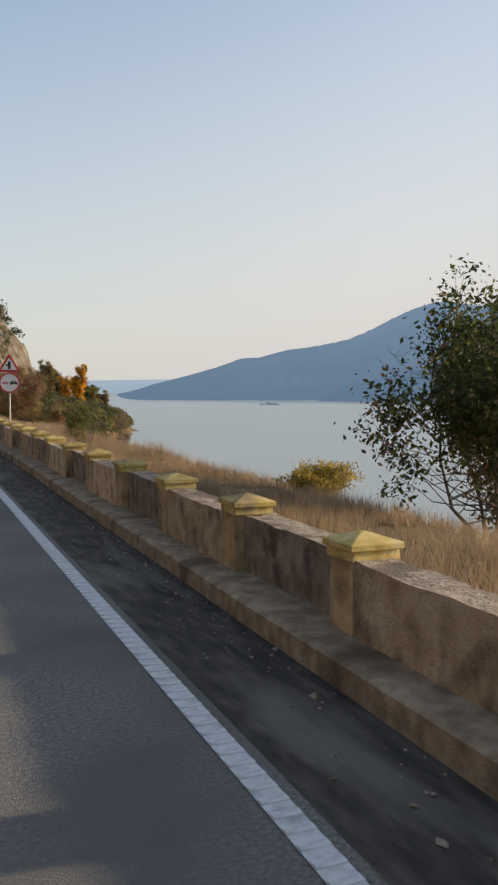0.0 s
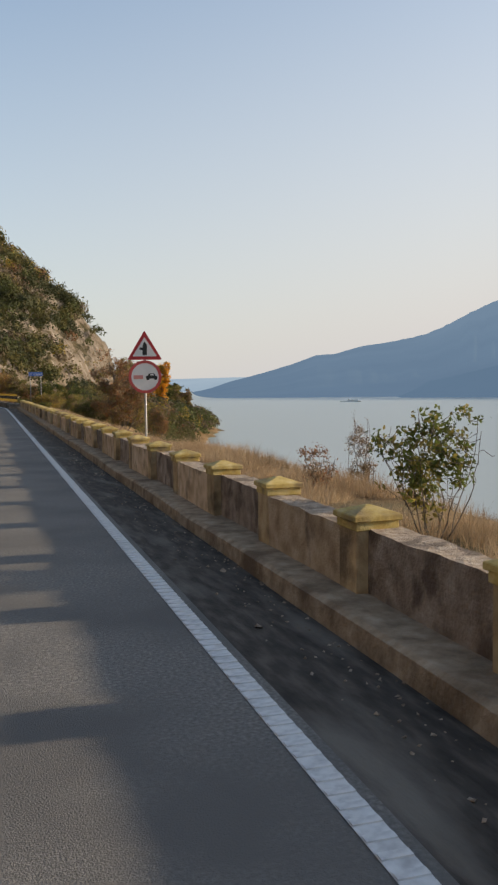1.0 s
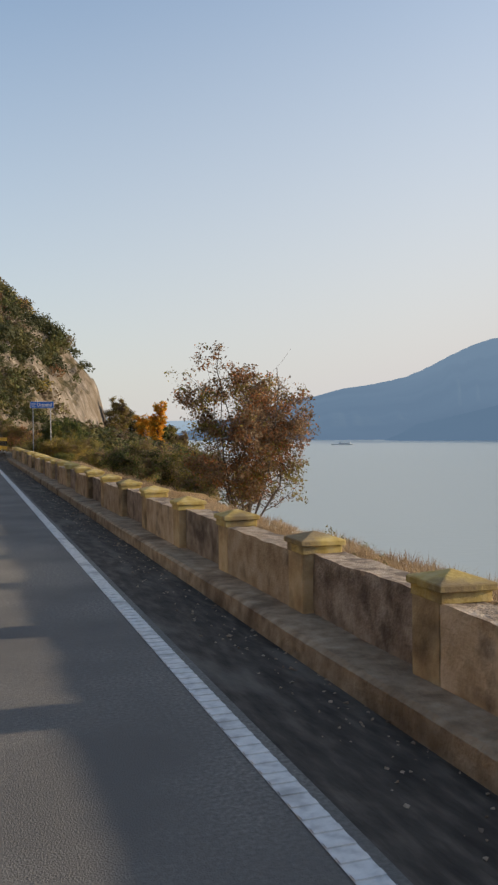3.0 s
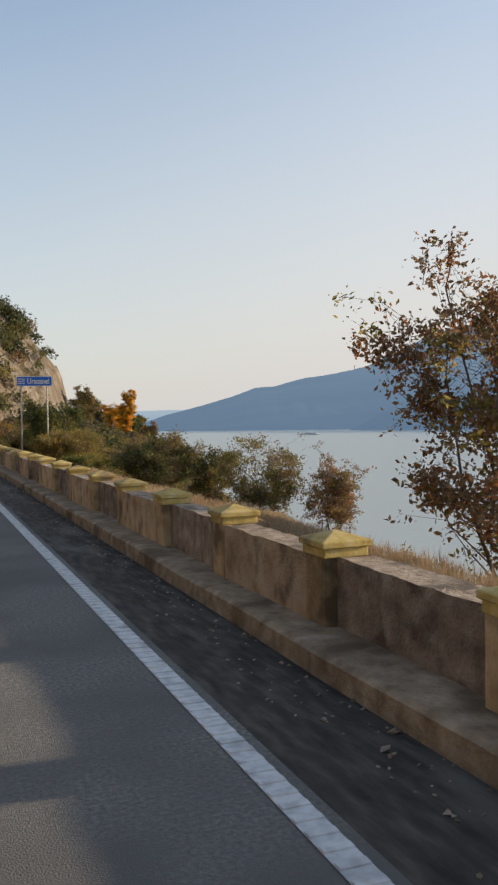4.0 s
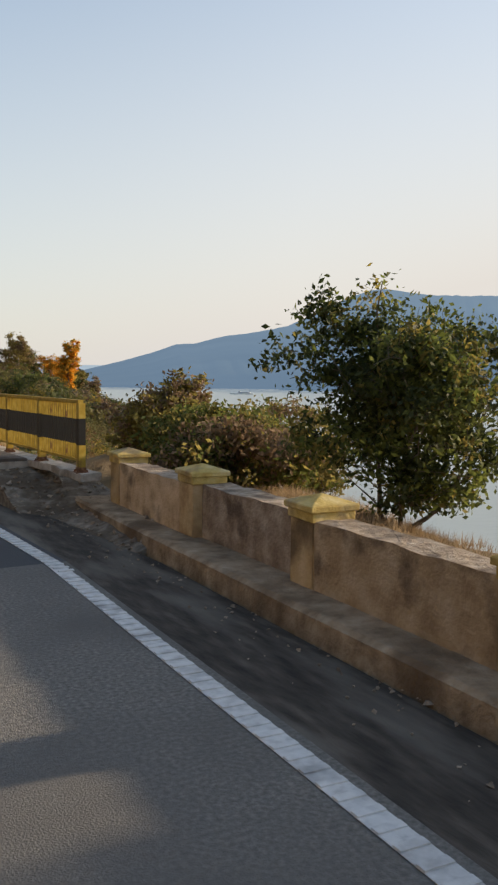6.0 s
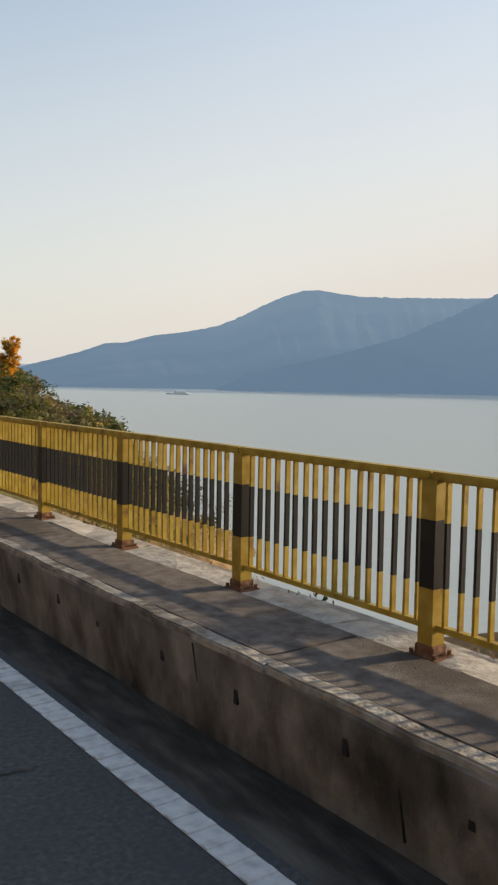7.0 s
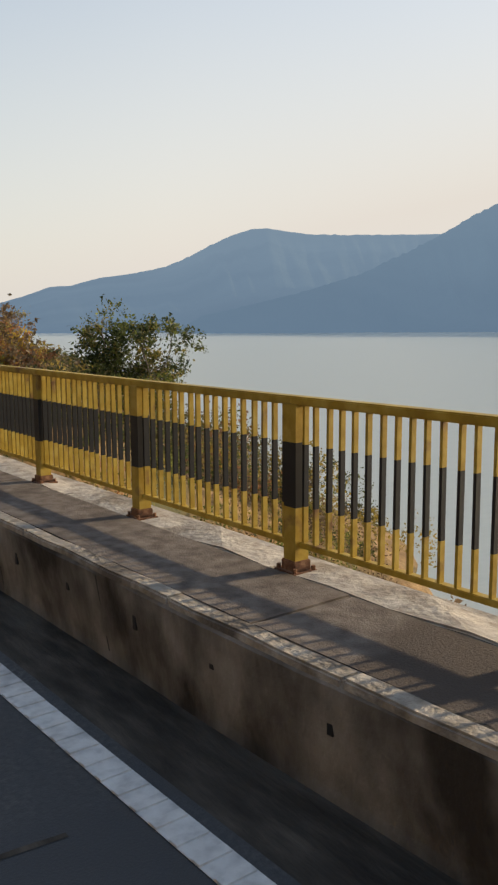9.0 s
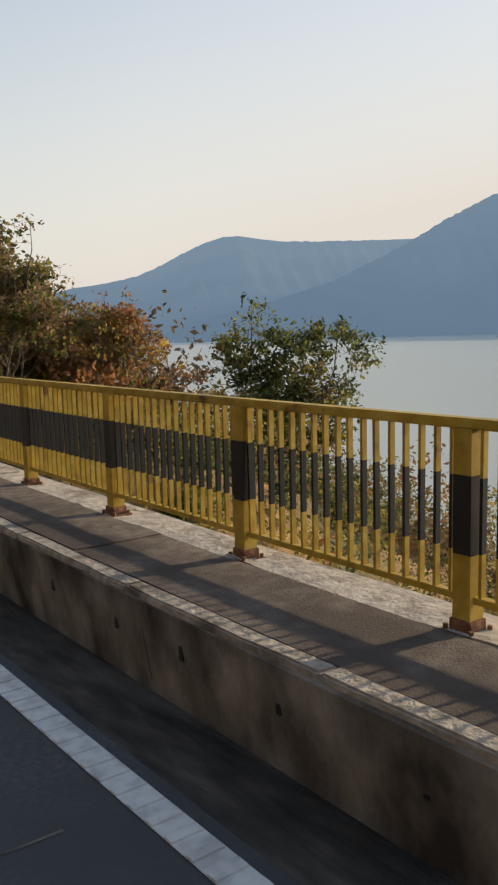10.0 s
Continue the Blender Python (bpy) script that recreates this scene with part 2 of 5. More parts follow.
def sea_material():
    m = bpy.data.materials.new("lake_water")
    m.use_nodes = True
    n, l = m.node_tree.nodes, m.node_tree.links
    b = n["Principled BSDF"]
    b.inputs["Base Color"].default_value = (0.385, 0.43, 0.415, 1)
    b.inputs["Roughness"].default_value = 0.34
    b.inputs["IOR"].default_value = 1.33
    co = n.new("ShaderNodeTexCoord")
    mp = n.new("ShaderNodeMapping")
    mp.inputs["Scale"].default_value = (0.35, 1.0, 1.0)
    mp.inputs["Rotation"].default_value = (0, 0, 0.6)
    l.new(co.outputs["Object"], mp.inputs[0])
    bp = n.new("ShaderNodeBump")
    bp.inputs["Strength"].default_value, bp.inputs["Distance"].default_value = 0.5, 0.25
    t1, t2, a = n.new("ShaderNodeTexNoise"), n.new("ShaderNodeTexNoise"), n.new("ShaderNodeMath")
    t1.inputs["Scale"].default_value, t1.inputs["Detail"].default_value = 0.9, 5
    t2.inputs["Scale"].default_value, t2.inputs["Detail"].default_value = 0.02, 4
    a.operation = "MULTIPLY"
    for t in (t1, t2):
        l.new(mp.outputs[0], t.inputs["Vector"])
    l.new(t1.outputs["Fac"], a.inputs[0])
    l.new(t2.outputs["Fac"], a.inputs[1])
    l.new(a.outputs[0], bp.inputs["Height"])
    l.new(bp.outputs[0], b.inputs["Normal"])
    return m


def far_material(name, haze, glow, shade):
    """Forested far shore; the bright air in front is painted in as a bluish emission."""
    m = bpy.data.materials.new(name)
    m.use_nodes = True
    n, l = m.node_tree.nodes, m.node_tree.links
    b = n["Principled BSDF"]
    b.inputs["Roughness"].default_value = 1.0
    b.inputs["Specular IOR Level"].default_value = 0.0
    co = n.new("ShaderNodeTexCoord")
    t = n.new("ShaderNodeTexNoise")
    t.inputs["Scale"].default_value, t.inputs["Detail"].default_value = 0.008, 12
    mp = n.new("ShaderNodeMapping")
    mp.vector_type = "TEXTURE"
    mp.inputs["Rotation"].default_value = (0, 0, radians(-35))
    mp.inputs["Scale"].default_value = (1.6, 1.3, 1)
    l.new(co.outputs["Object"], mp.inputs[0])
    l.new(mp.outputs[0], t.inputs["Vector"])
    r = n.new("ShaderNodeValToRGB")
    r.color_ramp.elements[0].position, r.color_ramp.elements[1].position = 0.35, 0.7
    r.color_ramp.elements[0].color, r.color_ramp.elements[1].color = (*shade, 1), (*[x * 1.5 for x in shade], 1)
    l.new(t.outputs["Fac"], r.inputs[0])
    l.new(r.outputs[0], b.inputs["Base Color"])
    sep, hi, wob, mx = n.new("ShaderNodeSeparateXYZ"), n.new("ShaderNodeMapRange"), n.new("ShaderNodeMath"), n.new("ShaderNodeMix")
    t2 = n.new("ShaderNodeTexNoise")                  # the painted haze glow is dimmer towards the foot, with an uneven border
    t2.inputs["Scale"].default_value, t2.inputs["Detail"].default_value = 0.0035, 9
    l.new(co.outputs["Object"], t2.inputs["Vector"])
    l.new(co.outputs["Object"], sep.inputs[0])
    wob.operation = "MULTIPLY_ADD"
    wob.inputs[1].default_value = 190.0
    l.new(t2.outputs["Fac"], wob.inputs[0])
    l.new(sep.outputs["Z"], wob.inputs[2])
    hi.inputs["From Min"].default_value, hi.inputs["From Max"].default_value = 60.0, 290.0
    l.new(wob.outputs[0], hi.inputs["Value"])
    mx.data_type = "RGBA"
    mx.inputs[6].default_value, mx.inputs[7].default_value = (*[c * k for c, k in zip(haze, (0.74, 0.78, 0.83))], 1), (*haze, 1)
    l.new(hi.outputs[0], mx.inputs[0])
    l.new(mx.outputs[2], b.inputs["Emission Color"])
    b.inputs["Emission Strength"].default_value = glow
    return m


def hill_material():
    """Bare rock where the hillside is steep, scrubby earth elsewhere, with a ragged border."""
    m = mat("hillside", [(0.11, 0.09, 0.07), (0.20, 0.165, 0.13), (0.31, 0.265, 0.215)], 0.5, 0.95, bump=1.4, bump_scale=0.55, detail=12,
            stain=(0.15, 0.115, 0.08), stain_scale=0.14, stain_lo=0.45, stain_hi=0.62, stretch=(1, 1, 0.45))
    n, l = m.node_tree.nodes, m.node_tree.links
    b = n["Principled BSDF"]
    rock = b.inputs["Base Color"].links[0].from_socket
    ge, sep, co = n.new("ShaderNodeNewGeometry"), n.new("ShaderNodeSeparateXYZ"), n.new("ShaderNodeTexCoord")
    l.new(ge.outputs["True Normal"], sep.inputs[0])
    t = n.new("ShaderNodeTexNoise")
    t.inputs["Scale"].default_value, t.inputs["Detail"].default_value = 0.16, 9
    l.new(co.outputs["Object"], t.inputs["Vector"])
    ad = n.new("ShaderNodeMath")
    ad.operation = "MULTIPLY_ADD"
    ad.inputs[1].default_value = 0.9
    l.new(t.outputs["Fac"], ad.inputs[0])
    l.new(sep.outputs["Z"], ad.inputs[2])
    mr = n.new("ShaderNodeMapRange")
    mr.inputs["From Min"].default_value, mr.inputs["From Max"].default_value = 1.0, 1.1
    l.new(ad.outputs[0], mr.inputs["Value"])
    t2, rp = n.new("ShaderNodeTexNoise"), n.new("ShaderNodeValToRGB")
    t2.inputs["Scale"].default_value, t2.inputs["Detail"].default_value = 0.4, 8
    l.new(co.outputs["Object"], t2.inputs["Vector"])
    l.new(t2.outputs["Fac"], rp.inputs[0])
    rp.color_ramp.elements[0].position, rp.color_ramp.elements[1].position = 0.35, 0.68
    rp.color_ramp.elements[0].color, rp.color_ramp.elements[1].color = (0.045, 0.042, 0.02, 1), (0.13, 0.095, 0.05, 1)
    mx = n.new("ShaderNodeMix")
    mx.data_type = "RGBA"
    l.new(mr.outputs[0], mx.inputs[0])
    l.new(rock, mx.inputs[6])
    l.new(rp.outputs[0], mx.inputs[7])
    l.new(mx.outputs[2], b.inputs["Base Color"])
    return m


# ---- building helpers ----
def link(name, bm, material, parent=None, label="", smooth=False):
    me = bpy.data.meshes.new(name)
    bm.to_mesh(me)
    bm.free()
    for m in (material if isinstance(material, (list, tuple)) else [material]):
        me.materials.append(m)
    if smooth:
        me.polygons.foreach_set("use_smooth", [True] * len(me.polygons))
    ob = new(name, me)
    if parent:
        ob.parent = parent
    return tagged(ob, label) if label else ob


def part(name, bm, material, parent, label="", smooth=False):
    return link(name, bm, material, parent, label, smooth)


def share(name, mesh, parent, m):
    ob = new(name, mesh)
    ob.parent = parent
    ob.matrix_basis = m
    return ob


def raw(name, verts, faces, material, parent=None, index=None):
    me = bpy.data.meshes.new(name)
    me.from_pydata([tuple(v) for v in verts], [], [tuple(f) for f in faces])
    for m in (material if isinstance(material, (list, tuple)) else [material]):
        me.materials.append(m)
    if index is not None:
        me.polygons.foreach_set("material_index", index)
    ob = new(name, me)
    if parent:
        ob.parent = parent
    return ob


def thing(name, label, category, group="", kind="", at=None):
    ob = new(name)
    ob.empty_display_size = 0.2
    if at is not None:
        ob.matrix_basis = at
    return tagged(ob, label, category, group, kind)


def box(x0, x1, y0, y1, z0, z1, bevel=0.0, bm=None):
    own = bm if bm is not None else bmesh.new()
    made = bmesh.ops.create_cube(own, size=1.0)["verts"]
    for v in made:
        v.co = Vector((x0 + (v.co.x + 0.5) * (x1 - x0), y0 + (v.co.y + 0.5) * (y1 - y0), z0 + (v.co.z + 0.5) * (z1 - z0)))
    if bevel:
        edges = {e for v in made for e in v.link_edges}
        bmesh.ops.bevel(own, geom=list(edges), offset=bevel, segments=2, affect="EDGES")
    return own


def rod(a, b, r0, r1, sides=8, bm=None, caps=True):
    own = bm if bm is not None else bmesh.new()
    a, b = Vector(a), Vector(b)
    d = b - a
    turn = d.to_track_quat("Z", "Y").to_matrix().to_4x4()
    bmesh.ops.create_cone(own, cap_ends=caps, segments=sides, radius1=r0, radius2=r1, depth=d.length,
                          matrix=Matrix.Translation((a + b) / 2) @ turn)
    return own


def prism(points, y0, y1, bm=None):
    """An outline in x and z, pulled from y0 to y1."""
    own = bm if bm is not None else bmesh.new()
    a = [own.verts.new((x, y0, z)) for x, z in points]
    b = [own.verts.new((x, y1, z)) for x, z in points]
    n = len(a)
    own.faces.new(a)
    own.faces.new(b[::-1])
    for i in range(n):
        own.faces.new((a[i], b[i], b[(i + 1) % n], a[(i + 1) % n]))
    bmesh.ops.recalc_face_normals(own, faces=own.faces)
    return own


def roughen(bm, amount, scale=3.0, seed=0.0):
    for v in bm.verts:
        v.co += noise.noise_vector(v.co * scale + Vector((seed, seed, seed))) * amount
    return bm


ON_BRIDGE = Matrix.Translation((*PIVOT, 0)) @ Matrix.Rotation(BEND, 4, "Z")


# the deck runs straight at first and then curves to the right
RUN = np.arange(0, 140, 0.25)
TURN = np.radians(np.maximum(-7.0, np.where(RUN < 21, 0, np.where(RUN < 26, -0.024 * (RUN - 21) ** 2, -0.24 * (RUN - 23.5)))))
SIDE = np.concatenate([[0], np.cumsum(-np.sin((TURN[1:] + TURN[:-1]) / 2) * 0.25)])
AHEAD = np.concatenate([[0], np.cumsum(np.cos((TURN[1:] + TURN[:-1]) / 2) * 0.25)])


def along(a):
    """Where the deck's middle is, and which way it heads, a metres on."""
    if a <= 0:
        return Matrix.Translation((0, a, 0))
    return Matrix.Translation((float(np.interp(a, RUN, SIDE)), float(np.interp(a, RUN, AHEAD)), 0)) @ Matrix.Rotation(float(np.interp(a, RUN, TURN)), 4, "Z")


def warp(bm):
    """Bends a mesh built along a straight deck."""
    for v in bm.verts:
        v.co = along(v.co.y) @ Vector((v.co.x, 0, v.co.z))
    return bm


def bridge(x, a, z=0.0):
    return ON_BRIDGE @ along(a) @ Vector((x, 0, z))


# ---- ground, water and distance ----
WATER = -13.0
rng = np.random.RandomState(4)


def smooth(a, b, v):
    u = np.clip((v - a) / (b - a), 0, 1)
    return u * u * (3 - 2 * u)


def ripple(x, y, s, seed=0.0):
    return noise.fractal(Vector((x * s + seed, y * s - seed, seed)), 1.0, 2.0, 4)


FOOT = [(x, y + S) for x, y in ((-15, -400), (-15, 95), (-12, 132), (-4, 170), (11, 212), (31, 258), (46, 290), (54, 320), (46, 390), (0, 510))]


def past(y):
    """Distance along the shore, counted as if the straight run before the bridge ended at 54 m."""
    return y - S if y > 54 + S else min(y, 54.0)


def foot_distance(x, y):
    """How far a place lies behind the foot of the cliff; less than 0 in front of it."""
    best, side = 1e9, -1
    for (ax, ay), (bx, by) in zip(FOOT, FOOT[1:]):
        dx, dy = bx - ax, by - ay
        u = min(1, max(0, ((x - ax) * dx + (y - ay) * dy) / (dx * dx + dy * dy)))
        px, py = x - ax - u * dx, y - ay - u * dy
        d = math.hypot(px, py)
        if d < best:
            best, side = d, (1 if dx * py - dy * px > 0 else -1)
    return best * side


def bank(x, y):
    """The lake side of the road: verge, slope, the inlet under the bridge, the headland."""
    q = past(y)
    road = 4.4 if q < 60 else 4.4 - (q - 54) * 0.055 if q < 104 else 1.8 + (q - 104) * 0.16
    over = x - road - 2.6 + 0.9 * float(smooth(8, 16, y))
    fall = 0.42 + 0.08 * math.sin(y * 0.05)
    if q > 110:
        fall = 0.42 - min(0.16, (q - 110) * 0.0012)
    z = 0.22 - max(0.0, over) * fall if x > road + 0.3 else -0.2
    if over > 0:
        z += ripple(x, y, 0.12, 3.1) * min(1.0, over * 0.2) * 1.1
    wob = 2.0 * noise.noise(Vector((x * 0.15, y * 0.1, 5)))
    inlet = float(smooth(64.5, 70 + 0.12 * max(0, x - 6), q + wob) * (1 - smooth(100 + 0.3 * max(0, x - 9), 111 + 0.3 * max(0, x - 9), q + wob)))
    if x > road - 1.0:
        z = z * (1 - inlet) + (-15.5) * inlet
    return max(z, -17.0)


def height(x, y):
    q = past(y)
    d = foot_distance(x, y)
    if d > 0:
        cut = 9.0 + 3.0 * ripple(x, y, 0.03, 7.0)
        if q > 235:
            cut += (q - 235) * 0.11
        rise = min(d / 5.0, 1.0) * cut
        up = max(0.0, d - 5.0)
        h = rise + up * 1.0 - max(0, up - 70) * 0.5
        return h + ripple(x, y, 0.045, 1.7) * min(6.0, d * 0.3) + ripple(x, y, 0.16, 5.2) * min(2.2, d * 0.15) + ripple(x, y, 0.30, 2.2) * min(2.5, d * 0.9) * (1.0 if d < 22 else 0.3) - 0.4
    right = 4.4 if q < 54 else 4.0 - (q - 54) * 0.05 if q < 104 else 1.8 + (q - 104) * 0.16
    if x > right - 0.8:
        return bank(x, y)
    inlet = float(smooth(61, 65, q) * (1 - smooth(103, 108, q)))
    return -0.12 * (1 - inlet) - 9.0 * inlet if x > -9 or inlet < 0.01 else -0.12


def spread(lo, hi, fine_lo, fine_hi, fine, growth=1.12):
    mid = list(np.arange(fine_lo, fine_hi + 1e-6, fine))
    s, up = fine, [mid[-1]]
    while up[-1] < hi:
        s *= growth
        up.append(up[-1] + s)
    s, down = fine, [mid[0]]
    while down[-1] > lo:
        s *= growth
        down.append(down[-1] - s)
    return np.array(down[:0:-1] + mid + up[1:])


def build_ground():
    xs = spread(-420, 130, -20, 70, 1.6)
    ys = spread(-260, 650, -40, 360, 2.2)
    verts = [(x, y, height(x, y)) for y in ys for x in xs]
    w = len(xs)
    faces, index = [], []
    for j in range(len(ys) - 1):
        for i in range(w - 1):
            q = (j * w + i, j * w + i + 1, (j + 1) * w + i + 1, (j + 1) * w + i)
            x, y = xs[i], ys[j]
            d = foot_distance(x, y)
            faces.append(q)
            index.append(1 if d > -3 else 0)
    ob = raw("ground", verts, faces, [M["grass_ground"], hill_material()], index=index)
    ob.data.polygons.foreach_set("use_smooth", [True] * len(faces))
    return tagged(ob, "dry grassy lakeside bank rising into a rocky wooded hillside", "ground", kind="structure")


build_ground()

bm = bmesh.new()
bmesh.ops.create_grid(bm, x_segments=8, y_segments=8, size=4900, matrix=Matrix.Translation((0, 1500, WATER)))
tagged(link("water", bm, sea_material()), "calm pale grey-blue lake water with faint ripples", "water", kind="structure")


def ridge(name, profile, shore, crests, material, label, seed, knobs=0.05):
    """A far shore: slopes that rise from the water to a skyline given by bearing and height angle, in degrees."""
    bs = np.radians(np.arange(profile[0][0], profile[-1][0] + 0.01, 0.22))
    el = np.interp(np.degrees(bs), [p[0] for p in profile], [p[1] for p in profile])
    rows = 26
    verts, faces = [], []
    cs = np.interp(np.degrees(bs), [c[0] for c in crests], [c[1] for c in crests])
    for b, e, crest in zip(bs, el, cs):
        spur = 0.5 + 0.5 * noise.noise(Vector((math.degrees(b) * 0.3, seed, 0)))
        for k in range(rows + 1):
            u = k / rows
            d = shore * (1 - 0.02 * spur * (1 - u)) + (crest - shore) * u
            top = (e * crest + 15) * min(1.0, e / 0.006)
            lift = top * (u ** (0.9 + 0.35 * spur))
            lift *= 1 + knobs * (noise.noise(Vector((math.degrees(b) * 0.9, u * 1.5, seed))) * 6 + noise.noise(Vector((math.degrees(b) * 2.6, u * 2.2, seed))) * 3) * (1 - u) * min(1.0, e * 12)
            if k == rows:
                lift += 3.0 * noise.noise(Vector((math.degrees(b) * 9, seed, 2.0))) * min(1, e * 20)
            verts.append((math.sin(b) * d, math.cos(b) * d, WATER - 1 + max(0, lift)))
        for k in range(3):
            u = (k + 1) / 3
            d = crest * (1 + 0.2 * u)
            verts.append((math.sin(b) * d, math.cos(b) * d, (WATER - 1 + top) * (1 - u) + (WATER - 3) * u))
    w = rows + 4
    for i in range(len(bs) - 1):
        for k in range(w - 1):
            faces.append((i * w + k, (i + 1) * w + k, (i + 1) * w + k + 1, i * w + k + 1))
    ob = raw(name, verts, faces, material)
    ob.data.polygons.foreach_set("use_smooth", [True] * len(faces))
    return tagged(ob, label, "mountain", kind="structure")


# haze painted on: each slope emits its own air colour at the given glow
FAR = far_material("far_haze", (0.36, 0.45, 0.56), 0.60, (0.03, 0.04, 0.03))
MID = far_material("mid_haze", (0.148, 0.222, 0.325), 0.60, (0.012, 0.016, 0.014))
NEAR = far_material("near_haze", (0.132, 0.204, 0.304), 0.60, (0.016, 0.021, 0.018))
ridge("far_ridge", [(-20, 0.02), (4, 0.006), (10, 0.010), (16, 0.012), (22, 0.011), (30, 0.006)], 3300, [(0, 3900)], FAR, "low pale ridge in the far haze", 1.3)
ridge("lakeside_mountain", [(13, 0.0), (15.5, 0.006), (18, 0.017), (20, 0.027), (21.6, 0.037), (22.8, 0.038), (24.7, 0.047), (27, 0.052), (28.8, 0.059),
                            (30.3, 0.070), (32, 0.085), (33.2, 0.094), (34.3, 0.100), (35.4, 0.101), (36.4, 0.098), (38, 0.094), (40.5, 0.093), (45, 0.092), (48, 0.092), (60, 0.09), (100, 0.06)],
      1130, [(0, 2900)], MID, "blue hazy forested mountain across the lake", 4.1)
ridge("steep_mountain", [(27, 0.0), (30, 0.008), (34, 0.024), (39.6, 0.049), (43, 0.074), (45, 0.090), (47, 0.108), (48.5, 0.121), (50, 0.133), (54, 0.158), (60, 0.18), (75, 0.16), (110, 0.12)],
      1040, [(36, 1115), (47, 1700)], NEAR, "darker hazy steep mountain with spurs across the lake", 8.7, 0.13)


# ---- road ----
def side_shift(y):
    """The lane eases over a little before the bridge."""
    return -0.075 * float(smooth(38 + S, 54 + S, y))


def path_points():
    """The road's middle line, with its heading."""
    pts = [(side_shift(y), y, 0.0) for y in range(-200, 82, 4)]
    pts += [(p.x - 0.475 * math.cos(BEND), p.y, BEND + float(np.interp(a, RUN, TURN))) for a, p in ((a, bridge(0, a)) for a in range(0, 51, 2))]
    x, y, h = pts[-1]
    for k in range(28):
        h += radians(-1.55 if k < 12 else 1.6)
        x, y = x - 5 * math.sin(h), y + 5 * math.cos(h)
        pts.append((x, y, h))
    return pts


def strip(name, x0, x1, z, material, thick=0.0, y_lo=-1e9, y_hi=1e9, drop=0.0):
    verts, faces = [], []
    pts = [p for p in path_points() if y_lo <= p[1] <= y_hi]
    for x, y, h in pts:
        c, s = math.cos(h), math.sin(h)
        for off, zz in ((x0, z), (x1, z - drop), (x1, z - thick), (x0, z - thick)):
            verts.append((x + off * c, y + off * s, zz))
    for i in range(len(pts) - 1):
        for k in range(4 if thick else 1):
            a, b = i * 4 + k, i * 4 + (k + 1) % 4
            faces.append((a, b, b + 4, a + 4))
    return raw(name, verts, faces, material)


tagged(strip("road", -9.0, 2.40, 0.0, M["asphalt"], 0.4, y_hi=83), "worn grey asphalt road with a faded surface", "road", kind="structure")
tagged(strip("bridge_road", -9.0, 2.40, 0.0, M["deck_asphalt"], 0.4, y_lo=82.5, y_hi=136), "dark bluish asphalt surface of the bridge", "road", kind="structure")
tagged(strip("far_road", -9.0, 2.40, 0.0, M["asphalt"], 0.4, y_lo=132), "worn grey asphalt road past the bridge", "road", kind="structure")
tagged(strip("shoulder", 2.40, 3.47, -0.008, M["gutter"], 0.3, y_hi=110 + S, drop=0.12), "dark dirt and gravel shoulder along the parapet", "road shoulder", kind="structure")
edge = strip("edge_line", 2.165, 2.325, 0.006, M["paint"], 0.003)
tagged(edge, "ribbed white edge line painted on the road", "road marking", kind="structure")
for k, off in enumerate((-3.05, -3.35)):
    tagged(strip("centre_line", off - 0.07, off + 0.07, 0.005, M["paint"], 0.003), "double white centre line on the road", "road marking", kind="structure")

# raised ribs across the edge line: the nearer ones singly, the rest in one piece
rib = box(-0.076, 0.076, -0.028, 0.028, 0.0, 0.009)
me = bpy.data.meshes.new("rib")
rib.to_mesh(me)
rib.free()
me.materials.append(M["paint"])
rest_v, rest_f = [], []
for k in range(1070):
    y = -27.0 + k * 0.15
    m = pose(2.245 + side_shift(y), y, 0.006) if y < 53.5 + S else ON_BRIDGE @ along(y - 54 - S) @ pose(1.77, 0, 0.006)
    if k < 300:
        share("rib", me, edge, m)
    else:
        n = len(rest_v)
        rest_v += [tuple(m @ v.co) for v in me.vertices]
        rest_f += [tuple(n + i for i in p.vertices) for p in me.polygons]
tagged(raw("far_ribs", rest_v, rest_f, M["paint"], edge), kind="stuff")

# ---- parapet with pillars ----
STEP, WALL_X, FIRST, LAST = 2.6, 4.016, -14, 33
parapet = thing("parapet_wall", "low plastered parapet wall with yellow capped pillars beside the road", "wall", kind="structure")
bm = prism([(3.42, -0.5), (3.44, 0.06), (3.49, 0.09), (4.35, 0.09), (4.35, -0.5)], -60, 58.6 + S)
for cut in range(-56, 86, 2):
    bmesh.ops.bisect_plane(bm, geom=bm.verts[:] + bm.edges[:] + bm.faces[:], plane_co=(0, cut, 0), plane_no=(0, 1, 0))
part("ledge", roughen(bm, 0.035, 0.8), M["ledge"], parapet, "stained concrete ledge at the wall's foot")


